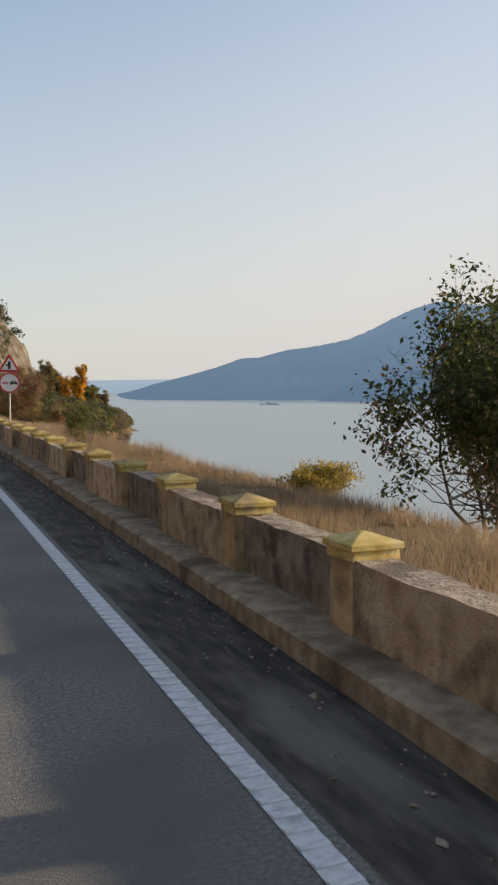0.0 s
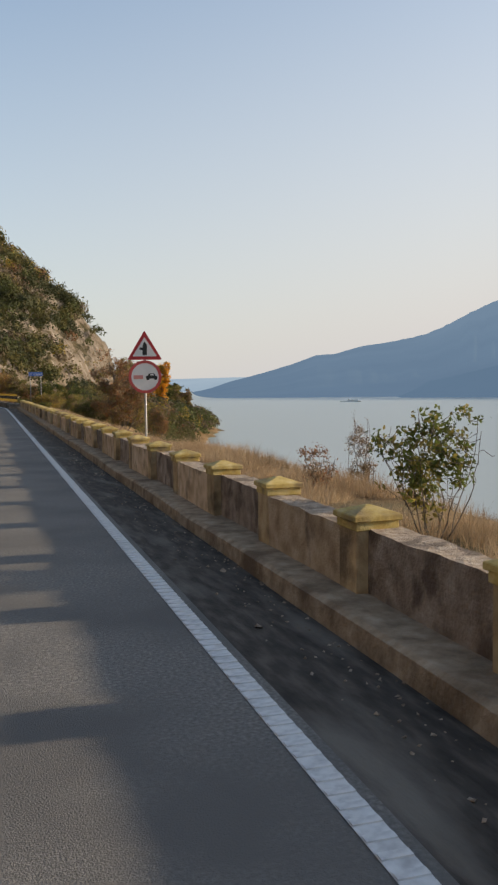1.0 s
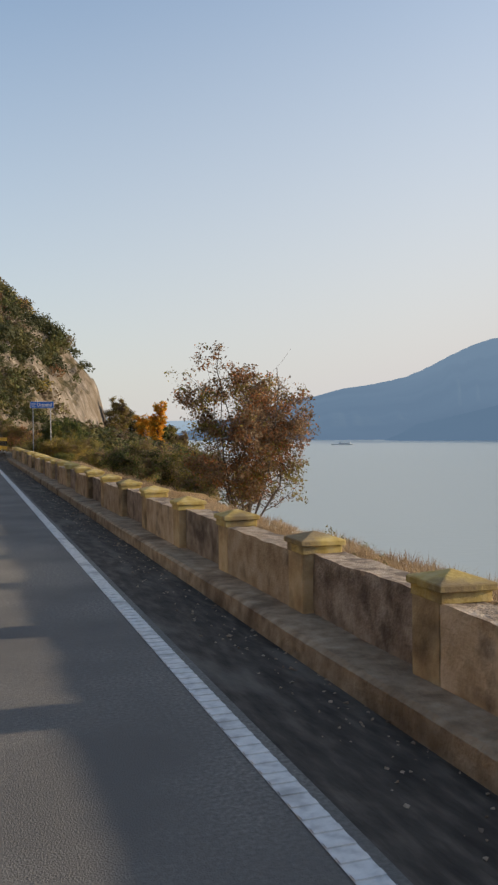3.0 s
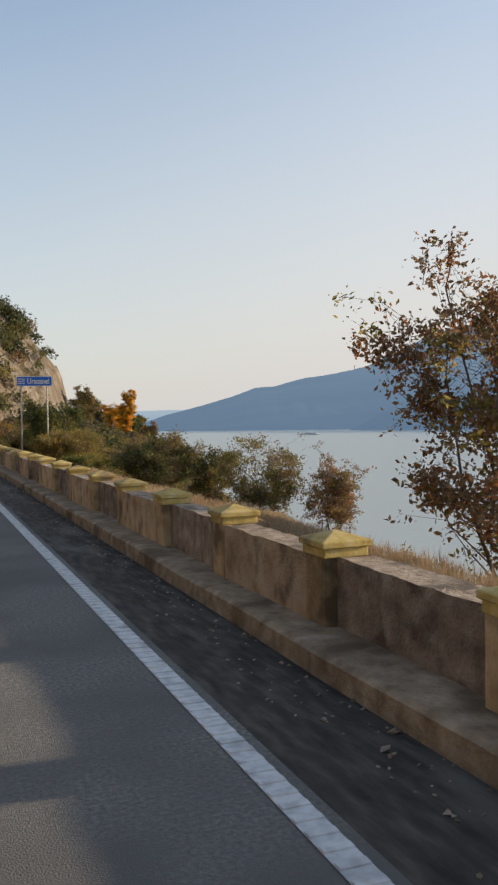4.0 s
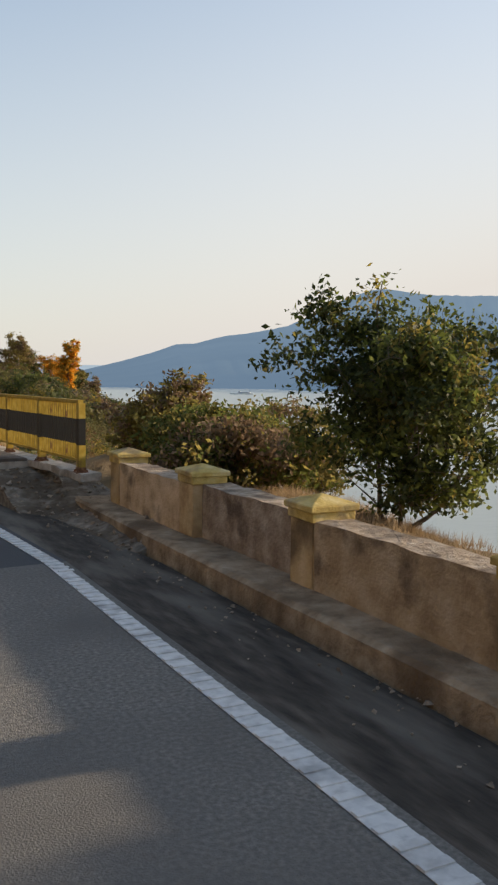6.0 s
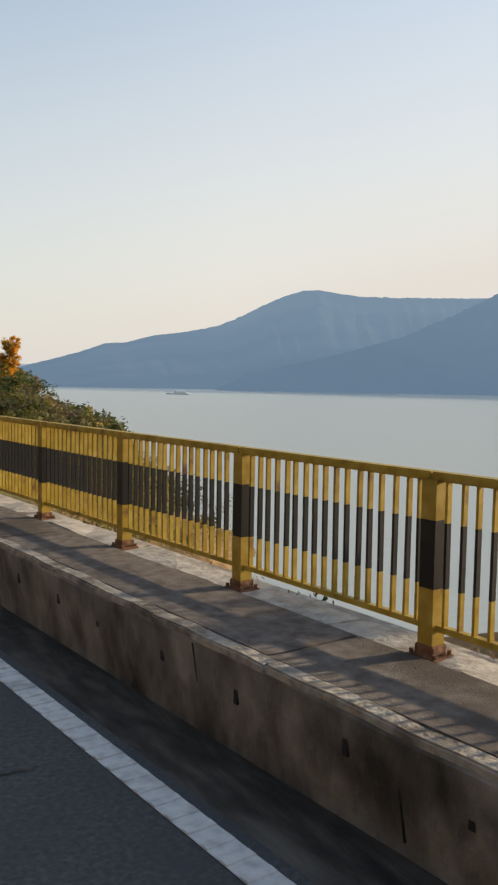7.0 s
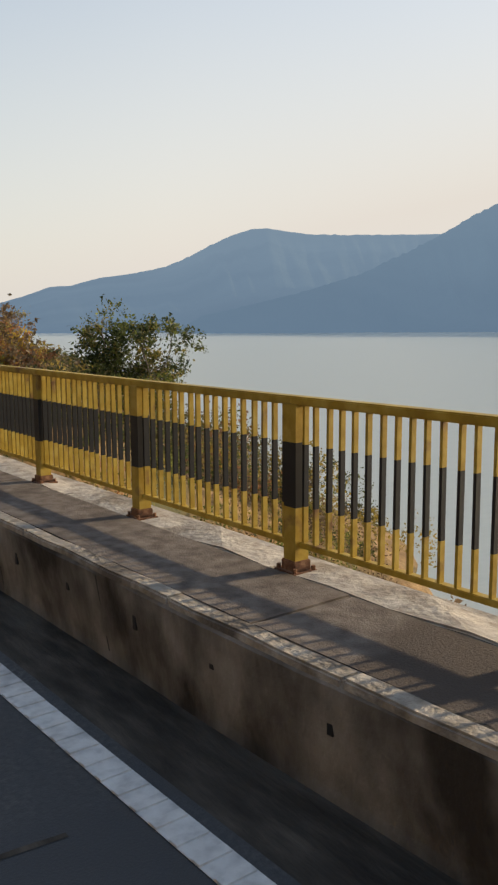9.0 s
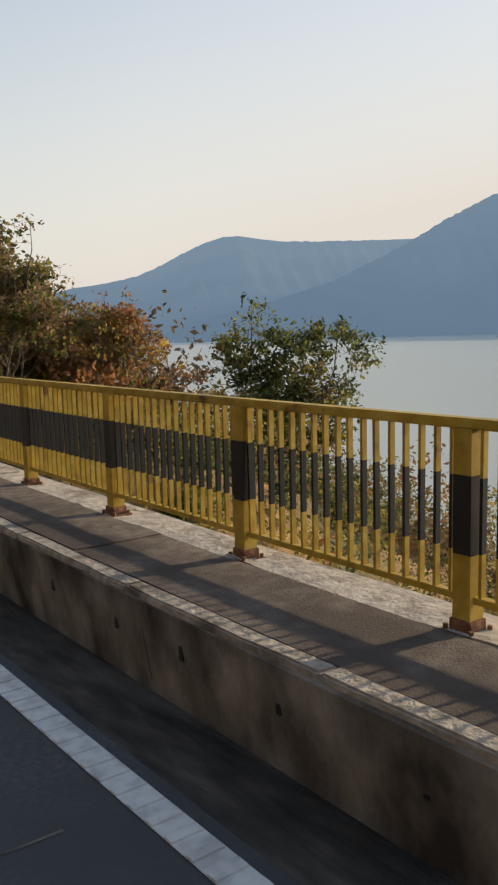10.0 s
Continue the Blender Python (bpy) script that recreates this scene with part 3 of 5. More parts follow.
def panel_mesh(seed, face):
    b = bmesh.new()
    L, z0, z1, x0, x1 = STEP - 0.40, 0.07, 0.70, -0.165, 0.19
    nx, ny, nz = 3, 12, 4
    box(x0, x1, -L / 2, L / 2, z0, z1, 0, b)
    bmesh.ops.subdivide_edges(b, edges=[e for e in b.edges if abs(e.verts[0].co.y - e.verts[1].co.y) > 0.1], cuts=ny - 1, use_grid_fill=True)
    bmesh.ops.subdivide_edges(b, edges=[e for e in b.edges if abs(e.verts[0].co.x - e.verts[1].co.x) > 0.1], cuts=nx - 1, use_grid_fill=True)
    bmesh.ops.subdivide_edges(b, edges=[e for e in b.edges if abs(e.verts[0].co.z - e.verts[1].co.z) > 0.1], cuts=nz - 1, use_grid_fill=True)
    for v in b.verts:
        n3 = noise.noise_vector(v.co * 5 + Vector((seed, 0, seed)))
        if v.co.z > z1 - 0.01:
            v.co += Vector((n3.x * 0.018, 0, n3.z * 0.022 - 0.01))
        else:
            v.co.x += n3.x * 0.010
    b.faces.ensure_lookup_table()
    b.normal_update()
    for f in b.faces:
        f.material_index = 1 if f.normal.z > 0.6 else 0
    m = bpy.data.meshes.new("panel")
    b.to_mesh(m)
    b.free()
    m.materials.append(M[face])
    m.materials.append(M["coping"])
    return m


def pillar_mesh():
    b = box(-0.20, 0.20, -0.20, 0.20, 0.07, 0.785, 0.012)
    m = bpy.data.meshes.new("pillar")
    b.to_mesh(m)
    b.free()
    m.materials.append(M["pillar"])
    return m


def cap_mesh():
    b = bmesh.new()
    h = 0.245
    lo = [b.verts.new((sx * h, sy * h, 0.772)) for sx, sy in ((-1, -1), (1, -1), (1, 1), (-1, 1))]
    hi = [b.verts.new((sx * h, sy * h, 0.828)) for sx, sy in ((-1, -1), (1, -1), (1, 1), (-1, 1))]
    t = b.verts.new((0, 0, 0.905))
    b.faces.new(lo[::-1])
    for i in range(4):
        j = (i + 1) % 4
        b.faces.new((lo[i], lo[j], hi[j], hi[i]))
        b.faces.new((hi[i], hi[j], t))
    box(-0.218, 0.218, -0.218, 0.218, 0.685, 0.7715, 0, b)
    bmesh.ops.bevel(b, geom=b.edges[:], offset=0.008, segments=1, affect="EDGES")
    m = bpy.data.meshes.new("cap")
    b.to_mesh(m)
    b.free()
    m.materials.append(M["cap"])
    return m


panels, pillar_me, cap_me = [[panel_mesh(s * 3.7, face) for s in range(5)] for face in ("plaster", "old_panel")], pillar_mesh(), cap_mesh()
for k in range(FIRST, LAST + 1):
    turn = rng.uniform(-1.2, 1.2)
    p = share("pillar", pillar_me, parapet, pose(WALL_X, k * STEP, rng.uniform(-0.012, 0.012), 0, 0, turn))
    c = share("cap", cap_me, p, pose(0, 0, 0, rng.uniform(-1, 1), rng.uniform(-1, 1), 0))
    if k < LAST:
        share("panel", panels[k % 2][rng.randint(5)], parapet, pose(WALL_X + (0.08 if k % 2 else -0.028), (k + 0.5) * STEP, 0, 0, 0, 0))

# ---- bridge ----
BAY, POST0, RAIL_X, RAIL_TOP, RAIL_FOOT = 1.783, 8.59, 3.285, 1.559, 0.503
A0, A1 = 3.0, 52.0
bridge_deck = thing("bridge", "concrete road bridge with a raised kerb and narrow footway", "bridge", kind="structure")
RUNS = ((5.4, 21.3), (22.5, 40.32), (40.96, A1))       # the kerb stands in three lengths with open joints between
for lo, hi in RUNS:
    bm = prism([(2.47, -0.9), (2.45, 0.0), (2.37, 0.50), (2.41, 0.545), (2.66, 0.535), (2.66, -0.9)], lo, hi)
    for cut in np.arange(lo + 0.2, hi, 0.8):
        bmesh.ops.bisect_plane(bm, geom=bm.verts[:] + bm.edges[:] + bm.faces[:], plane_co=(0, cut, 0), plane_no=(0, 1, 0))
    kerb = part("kerb", warp(roughen(bm, 0.014, 1.7)), M["kerb"], bridge_deck, "tall grimy concrete kerb")
    kerb.matrix_basis = ON_BRIDGE
bm = prism([(2.72, -0.9), (2.71, 0.24), (3.62, 0.24), (3.62, -0.9)], 5.4, A1)
for cut in np.arange(5.6, A1, 0.8):
    bmesh.ops.bisect_plane(bm, geom=bm.verts[:] + bm.edges[:] + bm.faces[:], plane_co=(0, cut, 0), plane_no=(0, 1, 0))
part("footway_beam", warp(roughen(bm, 0.012, 1.7)), M["kerb"], bridge_deck, "dark concrete beam under the footway").matrix_basis = ON_BRIDGE
bm = prism([(2.69, 0.244), (2.67, 0.44), (2.75, 0.50), (3.62, 0.50), (3.62, 0.244)], 5.4, A1)
for cut in np.arange(5.6, A1, 0.8):
    bmesh.ops.bisect_plane(bm, geom=bm.verts[:] + bm.edges[:] + bm.faces[:], plane_co=(0, cut, 0), plane_no=(0, 1, 0))
part("footway_slab", warp(roughen(bm, 0.012, 1.7)), M["edge_strip"], bridge_deck, "pale rough concrete edge of the footway slab").matrix_basis = ON_BRIDGE
bm = prism([(-10.5, -0.9), (-10.5, -0.41), (2.46, -0.41), (2.46, -0.9)], 0, A1 + 2)
for cut in np.arange(2, A1, 2):
    bmesh.ops.bisect_plane(bm, geom=bm.verts[:] + bm.edges[:] + bm.faces[:], plane_co=(0, cut, 0), plane_no=(0, 1, 0))
part("slab", warp(bm), M["kerb"], bridge_deck).matrix_basis = ON_BRIDGE


def along_bridge(name, x0, x1, z0, z1, material, label, lo, hi, step, gap, jitter):
    a = lo
    while a < hi:
        n = step * rng.uniform(0.75, 1.3)
        b = box(x0, x1, a, min(hi, a + n - gap), z0, z1, 0.012)
        bmesh.ops.subdivide_edges(b, edges=[e for e in b.edges if abs(e.verts[0].co.y - e.verts[1].co.y) > 0.3], cuts=5, use_grid_fill=True)
        o = part(name, warp(roughen(b, jitter, 3.0, a)), material, bridge_deck, label)
        o.matrix_basis = ON_BRIDGE @ Matrix.Translation((0, 0, rng.uniform(-0.004, 0.004)))
        a += n


for lo, hi in RUNS:
    along_bridge("kerb_edge", 2.375, 2.49, 0.50, 0.556, M["kerb_edge"], "chipped pale kerb edge", lo + 0.02, hi, 1.5, 0.012, 0.012)
    along_bridge("footway", 2.492, 3.178, 0.46, 0.548, M["path"], "patched dark asphalt footway", lo + 0.02, hi, 3.4, 0.01, 0.006)
for lo, hi in ((21.3, 22.5), (40.32, 40.96)):
    along_bridge("footway", 2.76, 3.178, 0.46, 0.546, M["path"], "patched dark asphalt footway", lo + 0.01, hi, 3.4, 0.01, 0.006)
along_bridge("outer_edge", 3.18, 3.50, 0.42, 0.53, M["edge_strip"], "crumbling pale concrete outer edge", 3.0, A1, 2.2, 0.012, 0.04)


def abutment():
    """Rubble and earth that fill the corner between the parapet's end and the bridge kerb."""
    xs, ys = np.linspace(2.53, 4.7, 16), np.linspace(0.6, 9.0, 44)
    verts = []
    for a in ys:
        for x in xs:
            z = -0.16 + 0.56 * float(smooth(3.2, 5.6, a)) + 0.03 * noise.noise(Vector((x * 2.2, a * 2.2, 3))) + 0.035 * noise.noise(Vector((x * 7, a * 7, 1)))
            z += 0.22 * float(smooth(2.7, 3.6, x)) * (1 - float(smooth(3.2, 5.6, a)))
            z -= 0.5 * float(smooth(3.9, 4.7, x)) + 0.8 * float(smooth(7.8, 9.0, a)) * float(smooth(3.5, 3.8, x))
            verts.append(bridge(x, a, z))
    w = len(xs)
    faces = [(j * w + i, j * w + i + 1, (j + 1) * w + i + 1, (j + 1) * w + i) for j in range(len(ys) - 1) for i in range(w - 1)]
    n = len(verts)
    rim = [i for i in range(w)] + [j * w + w - 1 for j in range(1, len(ys))] + [(len(ys) - 1) * w + i for i in range(w - 2, -1, -1)] + [j * w for j in range(len(ys) - 2, 0, -1)]
    verts += [Vector((verts[i].x, verts[i].y, -5.0)) for i in rim]
    m = len(rim)
    faces += [(rim[k], n + k, n + (k + 1) % m, rim[(k + 1) % m]) for k in range(m)]
    ob = raw("abutment", verts, faces, M["rubble"], bridge_deck)
    tagged(ob, "broken rubble and earth at the bridge end")
    r = np.random.RandomState(15)
    P, F = [], []
    for k in range(420):
        a, x = r.uniform(0.8, 7.5), r.uniform(2.6, 4.2)
        i, j = int((x - 2.53) / 2.17 * 15), int((a - 0.6) / 8.4 * 43)
        c = verts[j * w + i]
        s = r.uniform(0.012, 0.05) * (1.6 if r.rand() < 0.08 else 1)
        q = r.normal(size=(6, 3)) * 0.25 + np.array([(1, 0, 0), (-1, 0, 0), (0, 1, 0), (0, -1, 0), (0, 0, 0.7), (0, 0, -0.7)])
        b = len(P)
        P += [tuple(np.array((c.x, c.y, c.z + 0.01)) + v * s) for v in q]
        F += [(b + p, b + u, b + 4) for p, u in ((0, 2), (2, 1), (1, 3), (3, 0))] + [(b + u, b + p, b + 5) for p, u in ((0, 2), (2, 1), (1, 3), (3, 0))]
    tagged(raw("rubble", P, F, M["coping"], bridge_deck), "loose stones", kind="stuff")


abutment()
part("paint_patch", roughen(box(2.385, 2.47, 5.44, 5.86, 0.545, 0.5615, 0.003), 0.006, 9.0), M["cap"], bridge_deck, "worn yellow paint on the kerb end").matrix_basis = ON_BRIDGE

# expansion joints: a worn concrete band with two steel strips, a little askew
for a in (22.45, 40.55):
    joint = thing("expansion_joint", "worn pale concrete expansion joint with steel strips across the bridge road", "expansion joint", kind="structure")
    for name, lo, hi, z, m in (("concrete_band", -0.24, 0.24, 0.004, M["kerb_edge"]), ("steel_strip", -0.065, -0.012, 0.008, M["steel"]), ("steel_strip", 0.012, 0.065, 0.008, M["steel"]),
                               ("joint_gap", -0.012, 0.012, 0.0055, M["rail_black"])):
        vv, ff = [], []
        for i in range(42):
            x = -6.4 + i * 0.2
            wob = 0.05 * noise.noise(Vector((x * 1.7, a, lo * 9))) if name == "concrete_band" else 0
            y = a - 0.18 * (x - 1.4)
            vv += [bridge(x, y + lo + wob, z), bridge(x, y + hi + wob * 0.6, z), bridge(x, y + hi + wob * 0.6, -0.02), bridge(x, y + lo + wob, -0.02)]
            if i:
                b = 4 * i
                ff += [(b - 4 + k, b - 4 + (k + 1) % 4, b + (k + 1) % 4, b + k) for k in range(4)]
        raw(name, vv, ff, m, joint)

# sealed cracks across the carriageway of the bridge
for k, a in enumerate((4.2, 9.6, 15.1, 20.4, 25.2, 31.0, 37.5, 43.0)):
    vv, ff = [], []
    for i in range(40):
        x = -6.0 + i * 0.19
        y = a + 0.10 * noise.noise(Vector((x * 0.9, k * 7.0, 0))) + 0.03 * noise.noise(Vector((x * 4, k * 3.0, 0)))
        wd = 0.013 + 0.010 * noise.noise(Vector((x * 2, k * 5.0, 4)))
        vv += [bridge(x, y - wd, 0.003), bridge(x, y + wd, 0.003)]
        if i:
            ff.append((2 * i - 2, 2 * i - 1, 2 * i + 1, 2 * i))
    tagged(raw("road_crack", vv, ff, M["gutter"]), "thin sealed crack across the road", "road crack", kind="structure")


def pebbles():
    """Loose stones and leaves washed into the shoulder."""
    r = np.random.RandomState(31)
    P, F = [], []
    for k in range(2000):
        y = r.uniform(-28, 58 + S)
        x = 2.6 + 0.85 * r.beta(2.2, 1.2)
        s = r.uniform(0.006, 0.022) * (2.0 if r.rand() < 0.04 else 1)
        z = -0.008 - 0.12 * (x - 2.40) / 1.07
        q = r.normal(size=(6, 3)) * 0.25 + np.array([(1, 0, 0), (-1, 0, 0), (0, 1, 0), (0, -1, 0), (0, 0, 0.6), (0, 0, -0.6)])
        b = len(P)
        P += [tuple(np.array((x, y, z + s * 0.3)) + v * s) for v in q]
        F += [(b + p, b + u, b + 4) for p, u in ((0, 2), (2, 1), (1, 3), (3, 0))] + [(b + u, b + p, b + 5) for p, u in ((0, 2), (2, 1), (1, 3), (3, 0))]
    tagged(raw("pebbles", P, F, M["coping"]), "loose pebbles scattered along the dirt shoulder", "pebbles", kind="stuff")


pebbles()


def banded(x0, x1, y0, y1, cuts):
    """An upright bar painted in bands: cuts are heights, bands alternate yellow and black."""
    b = box(x0, x1, y0, y1, cuts[0], cuts[-1])
    for z in cuts[1:-1]:
        bmesh.ops.bisect_plane(b, geom=b.verts[:] + b.edges[:] + b.faces[:], plane_co=(0, 0, z), plane_no=(0, 0, 1))
    for f in b.faces:
        f.material_index = sum(f.calc_center_median().z > z for z in cuts[1:-1]) % 2
    return b


def finish(name, b, mats):
    m = bpy.data.meshes.new(name)
    b.to_mesh(m)
    b.free()
    for q in mats:
        m.materials.append(q)
    return m


PAINT = [M["rail_yellow"], M["rail_black"]]
BLACK_LO, BLACK_HI, LOW_RAIL = 0.925, 1.285, 0.715
baluster_me = finish("baluster", banded(-0.017, 0.017, -0.009, 0.009, (LOW_RAIL, BLACK_LO, BLACK_HI, RAIL_TOP - 0.05)), PAINT)
post_b = banded(-0.05, 0.05, -0.052, 0.052, (0.52, BLACK_LO - 0.01, BLACK_HI + 0.01, RAIL_TOP - 0.045))
post_me = finish("post", post_b, PAINT)
foot_b = box(-0.09, 0.09, -0.10, 0.10, 0.515, 0.54, 0.004)
for sx, sy in ((-1, -1), (1, -1), (1, 1), (-1, 1)):
    rod((sx * 0.068, sy * 0.078, 0.53), (sx * 0.068, sy * 0.078, 0.565), 0.013, 0.013, 6, foot_b)
box(-0.062, 0.062, -0.064, 0.064, 0.53, 0.60, 0.006, foot_b)
foot_me = finish("base_plate", foot_b, [M["rust"]])
top_me = finish("top_rail", box(-0.042, 0.042, -BAY / 2 + 0.001, BAY / 2 - 0.001, RAIL_TOP - 0.05, RAIL_TOP, 0.008), PAINT[:1])
low_me = finish("bottom_rail", box(-0.025, 0.025, -BAY / 2 + 0.05, BAY / 2 - 0.05, LOW_RAIL - 0.035, LOW_RAIL, 0.004), PAINT[:1])
BARS = 17
for k in range(-3, 25):
    a = POST0 + (k + 0.5) * BAY
    if a > A1:
        break
    bay = thing("bridge_railing", "yellow steel railing bay with a black band on the bridge", "railing", "railing bays on the bridge",
                at=ON_BRIDGE @ along(a) @ pose(RAIL_X, 0, 0, 0, 0, 0))
    share("top_rail", top_me, bay, Matrix())
    share("bottom_rail", low_me, bay, Matrix())
    p = share("post", post_me, bay, pose(0, -BAY / 2, 0))
    share("base_plate", foot_me, p, pose(0, 0, 0, 0, 0, rng.uniform(-6, 6)))
    for i in range(BARS):
        u = -BAY / 2 + BAY * (i + 1) / (BARS + 1)
        share("baluster", baluster_me, bay, pose(0, u, 0, rng.uniform(-0.4, 0.4), 0, 0))

tagged(strip("far_parapet", -9.6, -9.25, 0.75, M["pillar"], 1.0, y_lo=20), "low ochre parapet along the cliff side of the road", "wall", kind="structure")

# weep holes, the shade inside painted as black blocks, and board joints in the kerb's face
for k in range(56):
    a = 5.9 + k * 0.82 + rng.uniform(-0.08, 0.08)
    if a > A1 - 0.5:
        break
    if not any(lo + 0.1 < a < hi - 0.9 for lo, hi in RUNS):
        continue
    z = 0.30 + rng.uniform(-0.03, 0.03)
    x = 2.45 - 0.16 * z
    o = part("weep_hole", box(x - 0.005, x + 0.05, a - 0.017, a + 0.017, z - 0.042, z + 0.042), M["rail_black"], bridge_deck, "black block painting the shade inside a weep hole")
    o.matrix_basis = ON_BRIDGE @ along(a) @ Matrix.Translation((0, -a, 0))
    if k % 2 == 0:
        j = part("joint", prism([(2.462, 0.0), (2.382, 0.49), (2.372, 0.49), (2.452, 0.0)], a + 0.4, a + 0.412), M["rail_black"], bridge_deck)
        j.matrix_basis = o.matrix_basis


# ---- plants ----
def leaf_quads(centres, sizes, r, facing=None):
    """Small bent leaves, turned every way, as one list of faces."""
    n = len(centres)
    u = r.normal(size=(n, 3))
    u /= np.linalg.norm(u, axis=1)[:, None]
    v = np.cross(u, r.normal(size=(n, 3)))
    if facing is not None:
        axis = facing + r.normal(size=(n, 3)) * 0.38
        u = np.cross(axis, u)
        u /= np.linalg.norm(u, axis=1)[:, None]
        v = np.cross(u, axis)
    v /= np.linalg.norm(v, axis=1)[:, None]
    s = np.asarray(sizes)[:, None]
    w = np.cross(u, v)
    pts = np.stack([centres - u * s, centres + v * s * 0.55 + w * s * 0.15, centres + u * s, centres - v * s * 0.5 + w * s * 0.15], 1).reshape(-1, 3)
    faces = np.arange(4 * n).reshape(n, 4)
    return pts, faces


def tube(verts, faces, p, q, r0, r1, n):
    turn = (q - p).to_track_quat("Z", "Y")
    k = len(verts)
    ring = [Vector((math.cos(6.2832 * i / n), math.sin(6.2832 * i / n), 0)) for i in range(n)]
    verts += [tuple(p + turn @ (v * r0)) for v in ring] + [tuple(q + turn @ (v * r1)) for v in ring]
    faces += [(k + i, k + (i + 1) % n, k + n + (i + 1) % n, k + n + i) for i in range(n)]


def tree(at, tall, wide, leaves, density=1.0, leaf=0.07, seed=1, label="", category="tree", stems=1, low=0.15, airy=0.35, name="tree", lean=0.0, limbs=30, twigs=7, fan=0.0,
         gap=-0.22, lobes=0.7):
    """Tapered trunk or stems with forking limbs and a ragged crown of separate leaves in tufts; gap opens holes in it, lobes breaks its outline."""
    r = np.random.RandomState(seed)
    th = thing(name, label, category, at=pose(*at))
    segs, tips = [], []

    def chain(p, q, bow, radius, n, depth):
        """A bent tapering limb; gives back the points along it."""
        pts, side = [], Vector(r.normal(size=3)) * (q - p).length * 0.05
        for k in range(n + 1):
            u = k / n
            w = p + (q - p) * u + bow * (4 * u * (1 - u)) + side * math.sin(u * 5.0) + Vector(r.normal(size=3)) * (q - p).length * 0.012
            pts.append(w if 0 < k else p)
        for k in range(n):
            segs.append((pts[k], pts[k + 1], radius * (1 - 0.75 * k / n), radius * (1 - 0.75 * (k + 1) / n), depth))
        return pts

    half = wide * 0.5
    mid, rise = Vector((lean * tall, 0, tall * (low + 1) / 2)), tall * (1 - low) / 2

    def hold(p):
        """Keeps a tip within a lumpy rounded crown."""
        v = p - mid
        h = half * (1 - fan + fan * max(0.0, p.z / tall))
        u = Vector((v.x / h, v.y / h, v.z / rise))
        most = 0.86 + lobes * noise.noise(u.normalized() * 2.3 + Vector((seed, seed, 0))) + r.uniform(-0.12, 0.14)
        return mid + v * (most / u.length) if u.length > most else p

    base_r = tall * 0.016 / (1 + 0.25 * (stems - 1))
    for s in range(stems):
        ang = 6.283 * (s + r.uniform(-0.3, 0.3)) / stems
        far = 0.0 if stems == 1 else r.uniform(0.15, 0.85)
        top = Vector((math.cos(ang) * far * half + lean * tall, math.sin(ang) * far * half, tall * r.uniform(0.8, 1.0) * (1 - 0.35 * far * far)))
        top = hold(top)
        foot = Vector((math.cos(ang), math.sin(ang), 0)) * (0.1 if stems > 1 else 0)
        stem = chain(foot, top, Vector((math.cos(ang), math.sin(ang), 0)) * (0.06 * tall if stems > 1 else 0.02 * tall), base_r, 8, 0)
        tips.append(stem[-1])
        for k in range(limbs if stems == 1 else max(4, limbs // 2)):
            u = r.uniform(max(low, 0.12), 0.97)
            i = min(7, int(u * 8))
            p = stem[i] + (stem[i + 1] - stem[i]) * (u * 8 - i)
            out = r.uniform(0, 6.283)
            reach = half * (r.uniform(0.6, 1.15) if stems == 1 else r.uniform(0.4, 0.95))
            q = hold(p + Vector((math.cos(out) * reach, math.sin(out) * reach, reach * r.uniform(0.0, 0.75))))
            limb = chain(p, q, Vector((0, 0, -0.06 * reach)), base_r * 0.42 * (1.15 - u), 4, 1)
            tips.append(limb[-1])
            for _ in range(twigs):
                v = r.uniform(0.25, 1.0)
                j = min(3, int(v * 4))
                a = limb[j] + (limb[j + 1] - limb[j]) * (v * 4 - j)
                d = Vector(r.normal(size=3)) + Vector((0, 0, 0.45))
                e = hold(a + d.normalized() * reach * r.uniform(0.18, 0.42))
                chain(a, e, Vector((0, 0, 0)), base_r * 0.13, 2, 2)
                tips.append(e)
                tips.append(a + (e - a) * 0.5)
    pts = np.array([tuple(q) for q in tips])
    fit = tall / pts[:, 2].max()
    wood_v, wood_f = [], []
    grain = 3.4 / max(wide, 1.0)                        # tufts and the holes between them keep to the crown's size
    hole = Vector((seed * 3.1, 0, seed))
    for p, q, r0, r1, depth in segs:
        if depth == 2 and noise.noise(Vector((q.x, q.y, q.z * fit)) * grain + hole) < gap - 0.05:
            continue
        p, q = Vector((p.x, p.y, p.z * fit)), Vector((q.x, q.y, q.z * fit))
        if (q - p).length > 0.01:
            tube(wood_v, wood_f, p, q, max(r0, 0.004), max(r1, 0.003), (8, 5, 3)[depth])
    pts[:, 2] *= fit
    pts = pts[pts[:, 2] > low * tall]
    raw("trunk", wood_v, wood_f, M["bark"], th)
    open_at = np.array([noise.noise(Vector(p) * grain + hole) for p in pts])
    pts = pts[open_at > gap]
    full = 1 + 0.5 * r.normal(size=len(pts))
    count = np.maximum(1, (26 * density * np.clip(full, 0.25, 2.2)).astype(int))
    spreadr = 0.5 * wide * airy
    total = int(count.sum())
    c = np.repeat(pts, count, 0) + r.normal(size=(total, 3)) * spreadr * np.array([0.46, 0.46, 0.30])
    c[:, 2] = np.maximum(c[:, 2], 0.03 * tall)
    verts, faces = leaf_quads(c, r.uniform(0.5, 1.35, len(c)) * leaf, r)
    tone = np.array([noise.noise(Vector(p) * grain * 0.8 + Vector((0, seed, 7.7))) for p in pts])
    order = np.clip(((tone + 0.5 + 0.25 * r.normal(size=len(pts))) * len(leaves)).astype(int), 0, len(leaves) - 1)
    clump = np.repeat(order, count)
